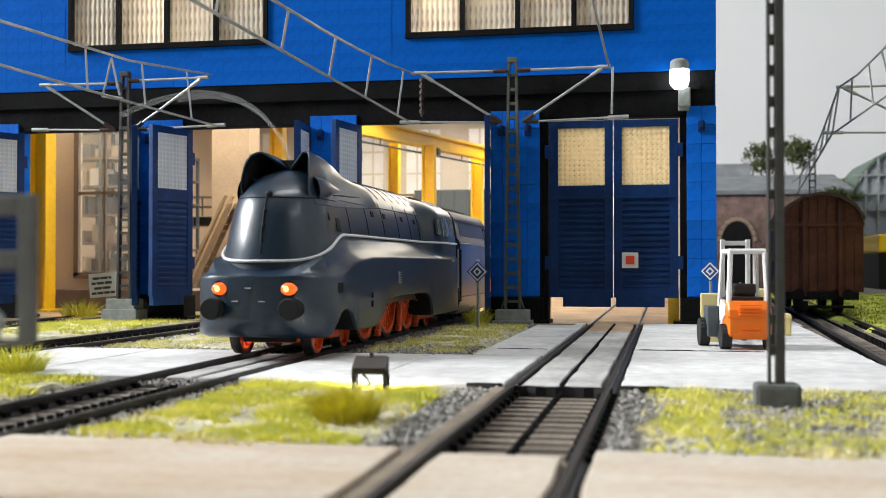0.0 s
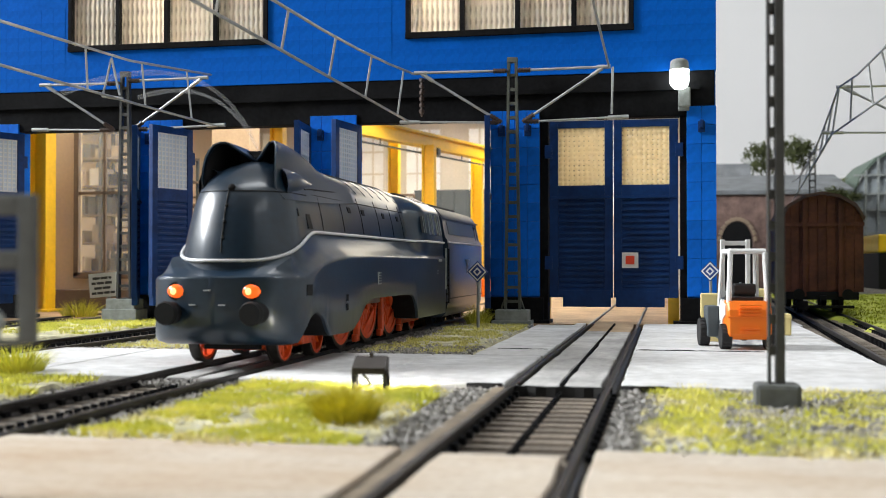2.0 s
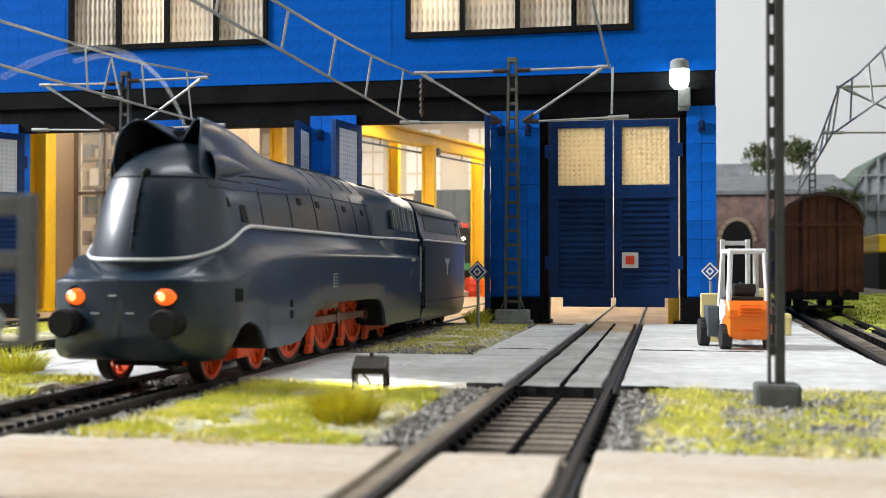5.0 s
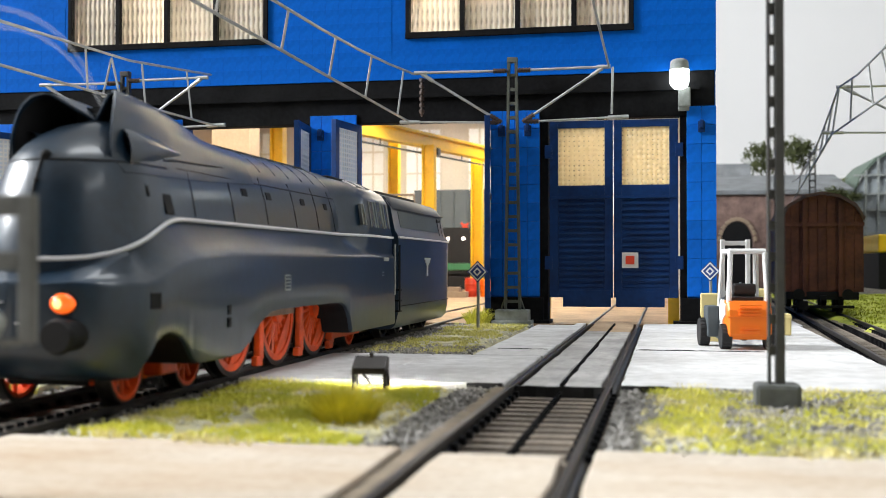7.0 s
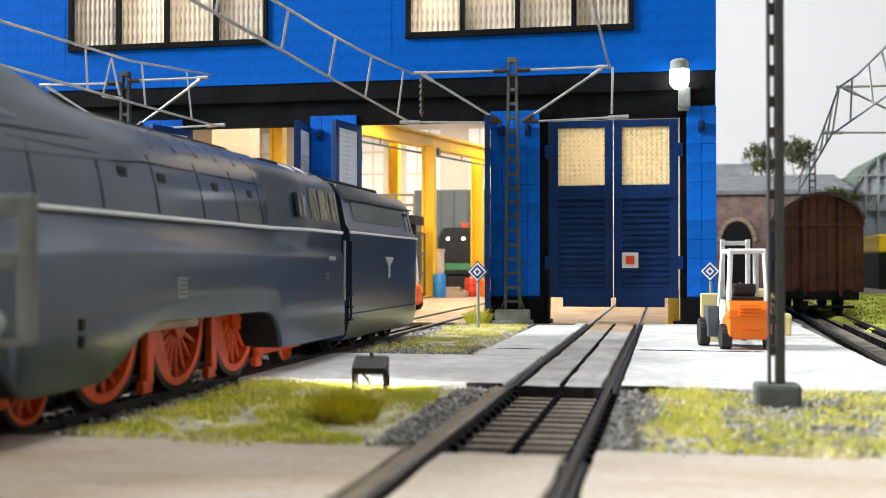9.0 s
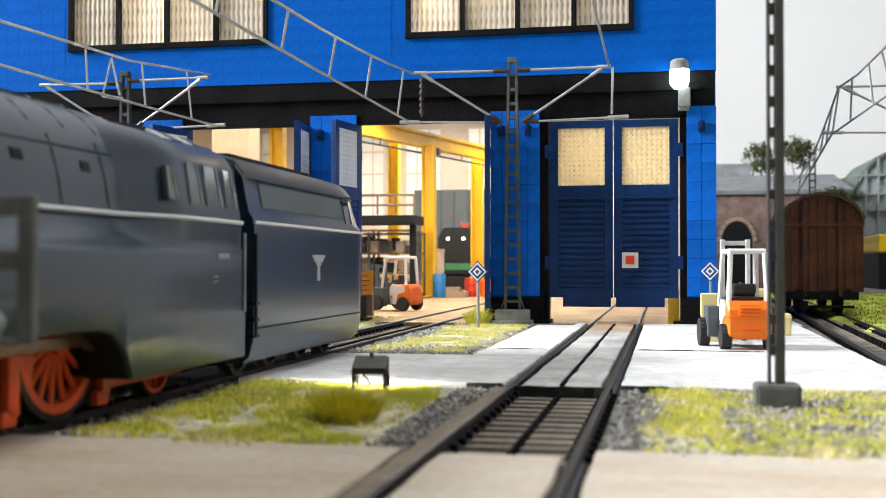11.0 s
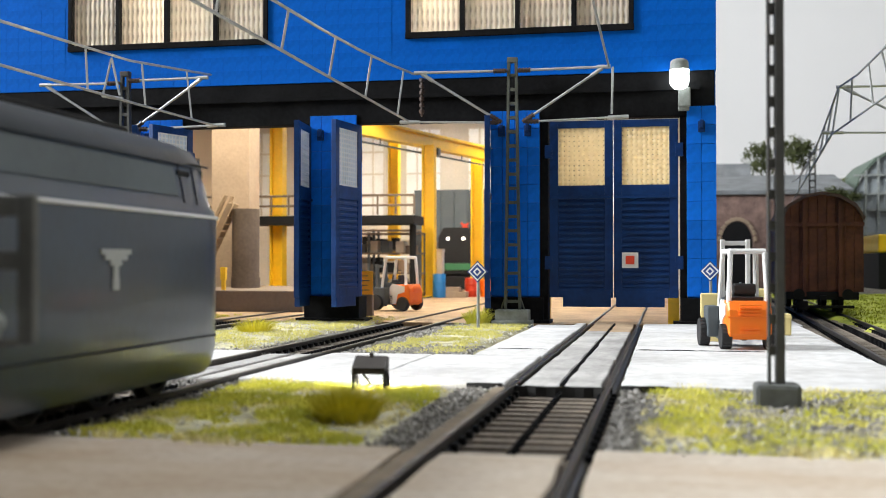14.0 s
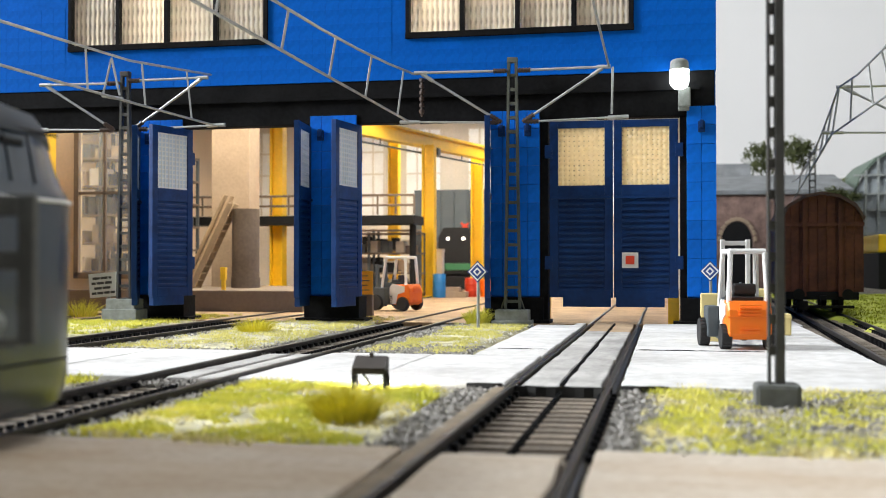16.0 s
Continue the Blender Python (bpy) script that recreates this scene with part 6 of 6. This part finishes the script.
pts = [tender_section(u)[3] for u in (162.4, 180, 220, 232, 234.5, 237, 239, 240.6, 241.8, 242.6, 243)]
pts = [(x + 0.1, u, 29.2) for x, u, z in pts]
tube(bm, pts + [(-x, u, z) for x, u, z in pts[::-1]], 0.32)
part("stripe", bm, M_stripe, tender, "silver-white stripe", True)
bm = new_bm()
tube(bm, [(tender_section(u)[3][0] + 0.02, u, 9.6) for u in (162.4, 180, 220, 232, 237, 240.6)], 0.14, 4)
tube(bm, [(-tender_section(u)[3][0] - 0.02, u, 9.6) for u in (162.4, 180, 220, 232, 237, 240.6)], 0.14, 4)
for s in (1, -1):
    for u in (226, 231):
        tube(bm, [(s * 16.2, u, 31.2), (s * 14.9, u, 37.4), (s * 13.4, u, 39.7)], 0.16, 4)
    tube(bm, [(s * 15.0, 166, 37.8), (s * 15.0, 238, 37.8)], 0.18, 4)
part("panel_seam", bm, M_soot_shade, tender)
for s in (1, -1):
    # plain pale badge shape
    bm = new_bm()
    x = s * 17.35
    for b in ((196.9, 22.8, 205.5, 23.5), (198.0, 22.0, 204.4, 22.9), (199.6, 21.2, 202.8, 22.1), (200.5, 19.4, 201.9, 21.4), (200.3, 17.9, 202.1, 19.6)):
        box(bm, x - 0.12, b[0], b[1], x + 0.12, b[2], b[3], 0.05)
    part("badge", bm, mat("pale_badge_paint", (0.42, 0.44, 0.45), 0.5, var=0.1, bump=0), tender, "plain pale grey badge")
    bm = new_bm()
    rod(bm, (s * 17.5, 162.8, 8), (s * 17.5, 162.8, 27), 0.3, 6)
    for z in (8, 11, 14):
        box(bm, s * 17 - 0.8, 161.8, z, s * 17 + 0.8, 164, z + 0.5)
    part("steps", bm, M_soot_shade, tender, "dark ladder steps")
    bm = new_bm()
    box(bm, s * 14.6 - 0.4, 225, 35.6, s * 14.6 + 0.9, 229.5, 36.4, 0.1)
    part("vent", bm, M_soot_shade, tender)
bm = new_bm()
rs = [(15.3, 37.4), (15.1, 38.4), (13.2, 40.8), (8.5, 42.2), (0, 42.7)]
rr_ = rs + [(-x, z) for x, z in rs[::-1][1:]]
loft(bm, [[(x * f, u, z - d) for x, z in rr_] for u, f, d in ((163.5, 0.97, 0), (166, 1, 0), (228, 1, 0), (236, 0.97, 0.5), (238.5, 0.9, 1.4))])
part("tender_roof", bm, mat("slate_grey_roof_paint", (0.022, 0.030, 0.042), 0.5, metal=0.1, var=0.2, scale=60, bump=0.1), tender, "dark overhanging tender roof", True)
for s in (1, -1):
    bm = new_bm()
    a_, b_ = lerp_table([(30.2, 17.05), (31, 16.35), (37.6, 15.05)], 32.2), lerp_table([(30.2, 17.05), (31, 16.35), (37.6, 15.05)], 36.8)
    loft(bm, [[(s * a_, 170, 32.2), (s * a_, 224, 32.2), (s * b_, 224, 36.8), (s * b_, 170, 36.8)], [(s * (a_ - .3), 170, 32.2), (s * (a_ - .3), 224, 32.2), (s * (b_ - .3), 224, 36.8), (s * (b_ - .3), 170, 36.8)]])
    part("side_panel", bm, mat("pale_slate_paint", (0.075, 0.095, 0.105), 0.45, metal=0.1, var=0.12, scale=40, bump=0.05), tender, "paler upper side panel")
bm = new_bm()
box(bm, -8.5, 172, 40, 8.5, 222, 43.1, 0.6)
part("coal_cover", bm, M_soot_shade, tender, "dark coal bunker cover")
bm = new_bm()
rod(bm, (-9, 226, 41), (-9, 230, 41), 2.2, 10)
part("filler_cap", bm, M_loco, tender, "", True)
# frame under the skirt
bm = new_bm()
for b in ((-6.5, 8, 3.2, 6.5, 160, 9),):
    box(bm, *b, 0.3)
part("main_frame", bm, M_soot_shade, loco, "dark frame")
bm = new_bm()
box(bm, -7.2, 14, 2.6, 7.2, 42, 6.2, 0.4)
box(bm, -10.4, 25, 3.2, 10.4, 31, 8.4, 0.5)
box(bm, -7.2, 8.6, 3.2, 7.2, 9.8, 4.1, 0.3)
part("front_bogie", bm, M_red, loco, "red front bogie")
for s in (1, -1):
    for u in (69.2, 94.8, 118.5):
        bm = new_bm()
        box(bm, s * 10.6 - 0.7, u - 1.2, 2.2, s * 10.6 + 0.7, u + 1.2, 12, 0.3)
        box(bm, s * 10.6 - 0.7, u - 2.6, 1.0, s * 10.6 + 0.7, u + 0.6, 3.0, 0.3)
        part("brake_shoe", bm, M_red, loco, "red brake hanger")
bm = new_bm()
box(bm, -10.5, 119, 3, 10.5, 146, 8, 0.4)
part("trailing_frame", bm, M_red, loco, "red trailing frame")
bm = new_bm()
for u in (174, 190, 210, 228):
    box(bm, -10.8, u - 9, 2.4, 10.8, u + 9, 5.6, 0.3)
part("tender_frame", bm, M_soot_shade, loco, "dark tender bogies")


def rim_mesh(r, mt):
    bm = new_bm()
    n = 36
    prof = [(r * .80, -1.1), (r * .92, -1.1), (r * .92, 1.1), (r * .80, 1.1)]
    loft(bm, [[(x, p * math.cos(a * 6.28319 / n), p * math.sin(a * 6.28319 / n)) for a in range(n)] for p, x in prof + prof[:1]], caps=False)
    return mesh_of(bm, "wheel", mt)


def spoke_mesh(r, thick, mt):
    bm = new_bm()
    rod(bm, (0, 0, r * .12), (0, 0, r * .84), thick, 6, 0.38)
    return mesh_of(bm, "spoke", mt)


def hub_mesh(r, mt):
    bm = new_bm()
    rod(bm, (-1.2, 0, 0), (1.5, 0, 0), r * .2, 16)
    return mesh_of(bm, "hub", mt)


def counterweight_mesh(r, mt):
    bm = new_bm()
    sec = [(r * .82 * math.cos(a), r * .82 * math.sin(a)) for a in [2.2 + k * 0.13 for k in range(15)]]
    loft(bm, [[(-0.7, p, q) for p, q in sec], [(0.8, p, q) for p, q in sec]])
    return mesh_of(bm, "counterweight", mt)


def crank_pin_mesh(r):
    bm = new_bm()
    rod(bm, (0, r * .42, 0), (2.6, r * .42, 0), 0.8, 10)
    return mesh_of(bm, "crank_pin", M_steel)


def tyre_mesh(r):
    bm = new_bm()
    n = 40
    prof = [(r * .915, 1.15), (r, 1.0), (r, -0.9), (r * 1.05, -1.0), (r * 1.05, -1.3), (r * .915, -1.3)]
    loft(bm, [[(x, p * math.cos(a * 6.28319 / n), p * math.sin(a * 6.28319 / n)) for a in range(n)] for p, x in prof + prof[:1]], caps=False)
    return mesh_of(bm, "tyre", M_rail)


def axle_mesh():
    bm = new_bm()
    rod(bm, (-8.4, 0, 0), (8.4, 0, 0), 1.0, 12)
    return mesh_of(bm, "axle", M_steel)


ME_AXLE = axle_mesh()
R_D, R_S = 11.2, 5.7
ME_TYRE, ME_TYRE_S = tyre_mesh(R_D), tyre_mesh(R_S)
KIT_DRIVE = (rim_mesh(R_D, M_red), spoke_mesh(R_D, 0.62, M_red), hub_mesh(R_D, M_red), ME_TYRE, 18)
KIT_SMALL = (rim_mesh(R_S, M_red), spoke_mesh(R_S, 0.5, M_red), hub_mesh(R_S, M_red), ME_TYRE_S, 10)
KIT_TENDER = (rim_mesh(R_S, M_soot_shade), spoke_mesh(R_S, 0.5, M_soot_shade), hub_mesh(R_S, M_soot_shade), ME_TYRE_S, 10)
ME_WEIGHT, ME_PIN = counterweight_mesh(R_D, M_red), crank_pin_mesh(R_D)
WHEELS = []
for u, r, kit in ((56.5, R_D, KIT_DRIVE), (82, R_D, KIT_DRIVE), (107.5, R_D, KIT_DRIVE), (13.5, R_S, KIT_SMALL), (36, R_S, KIT_SMALL), (137, R_S, KIT_SMALL),
                  (173, R_S, KIT_TENDER), (191, R_S, KIT_TENDER), (211, R_S, KIT_TENDER), (229, R_S, KIT_TENDER)):
    rim, spoke, hub, tyre, n = kit
    piece("axle", ME_AXLE, loco, pose(0, u * K, r * K))
    for s in (1, -1):
        w = piece("wheel", rim, loco, pose(s * 9.0 * K, u * K, r * K, 0, 0 if s > 0 else 180, 0))
        w["label"] = "red spoked wheel" if kit is not KIT_TENDER else "dark tender wheel"
        for i in range(n):
            piece("spoke", spoke, w, pose(0, 0, 0, i * 360 / n, 0, 0))
        piece("hub", hub, w, Matrix())
        piece("tyre", tyre, w, Matrix())
        if kit is KIT_DRIVE:
            piece("counterweight", ME_WEIGHT, w, Matrix())
            piece("crank_pin", ME_PIN, w, Matrix())
        WHEELS.append((w, s, u, r))
bm = new_bm()
for s in (1, -1):
    box(bm, s * 12.0 - 0.4, 54.5, -0.9, s * 12.0 + 0.4, 109.5, 0.9, 0.2)
    for u in (56.5, 82, 107.5):
        rod(bm, (s * 11.4, u, 0), (s * 12.7, u, 0), 1.6, 14)
COUPLING_ROD = part("coupling_rod", bm, M_steel, loco, "worn steel coupling rods", True)
for s in (1, -1):
    bm = new_bm()
    box(bm, s * 13.4 - 0.35, 42, 11.0, s * 13.4 + 0.35, 82, 12.6, 0.2)
    box(bm, s * 13.4 - 1.6, 39, 8.5, s * 13.4 + 0.4, 48, 14, 0.5)
    part("piston_rod", bm, M_steel, loco, "steel crosshead and piston rod")

# ---- thin smoke from the chimney: stiff wisps that drift with the engine ----
def wisp(label, pts, w0, w1):
    bm = new_bm()
    n = len(pts)
    rings = []
    for i, p in enumerate(pts):
        k = i / (n - 1)
        d = (Vector(pts[min(i + 1, n - 1)]) - Vector(pts[max(i - 1, 0)])).normalized()
        s = d.cross(Vector((0, 1, 0))).normalized()
        r = w0 + (w1 - w0) * k + 0.25 * noise.noise((i * 0.7, w0, 2))
        rings.append([tuple(Vector(p) + (s * math.cos(a) + Vector((0, 1, 0)) * math.sin(a)) * r) for a in [q * 6.28319 / 8 for q in range(8)]])
    loft(bm, rings)
    ob = solid("smoke_wisp", bm, M_smoke, label, "smoke", 0, 0, 0, smooth=True, group="smoke wisps")
    ob.visible_shadow = False
    return ob


def arc(p, a, b, n_=18):
    return [tuple((1 - k) ** 2 * Vector(p) + 2 * k * (1 - k) * Vector(a) + k * k * Vector(b)) for k in [i / n_ for i in range(n_ + 1)]]


SMOKE = [wisp("thin white smoke trail curving from the chimney", arc((0, 0, 0), (-12, 3, 30), (-50, 6, 15)), 0.25, 0.8),
         wisp("faint white smoke trail curling beside the first", arc((-0.3, 0.5, 0), (-10, 5, 22), (-34, 10, 17)), 0.2, 0.6)]


# ---- movement ----
def motions():
    stations = [(0, 243.5), (0.5, 236.9), (1, 231.1), (1.5, 225.8), (2, 220.3), (2.5, 214.3), (3, 207.9), (3.5, 201.1), (4, 194.4), (4.7, 184.6), (5.4, 174.0), (6, 165.2), (6.5, 156.8), (7, 146.9), (7.5, 136.2), (8, 124.2),
                (8.5, 111.1), (9, 97.0), (9.6, 78.6), (10.3, 56.6), (11, 33.4), (11.5, 16.8), (12, 0.2), (12.5, -17.0), (13, -33.0), (13.5, -46.4), (14, -58.4), (14.5, -69.6), (15, -80.8), (15.5, -93.0), (16, -106.6)]
    walk(loco, [(t, pose(XL * K, y * K, 0.35 * K)) for t, y in stations])
    ts, ys = [a for a, _ in stations], [b for _, b in stations]
    times = [i * 0.16 for i in range(101)]
    def run(t):
        return 243.5 - float(np.interp(t, ts, ys))
    for w, s, u, r in WHEELS:
        walk(w, [(t, pose(s * 9.0 * K, u * K, r * K, s * math.degrees(run(t) / r), 0 if s > 0 else 180, 0)) for t in times])
    rows = []
    for t in times:
        a = run(t) / 11.2
        rows.append((t, pose(0, 11.2 * 0.42 * math.cos(a) * K, (11.2 + 11.2 * 0.42 * math.sin(a)) * K)))
    walk(COUPLING_ROD, rows)
    for i, s in enumerate(SMOKE):
        walk(s, [(t, pose((XL - 0.2) * K, (y + 26) * K, 46.4 * K, 0, 3 * math.sin(1.3 * t + i), 8 * math.sin(0.9 * t + i))) for t, y in stations])


motions()
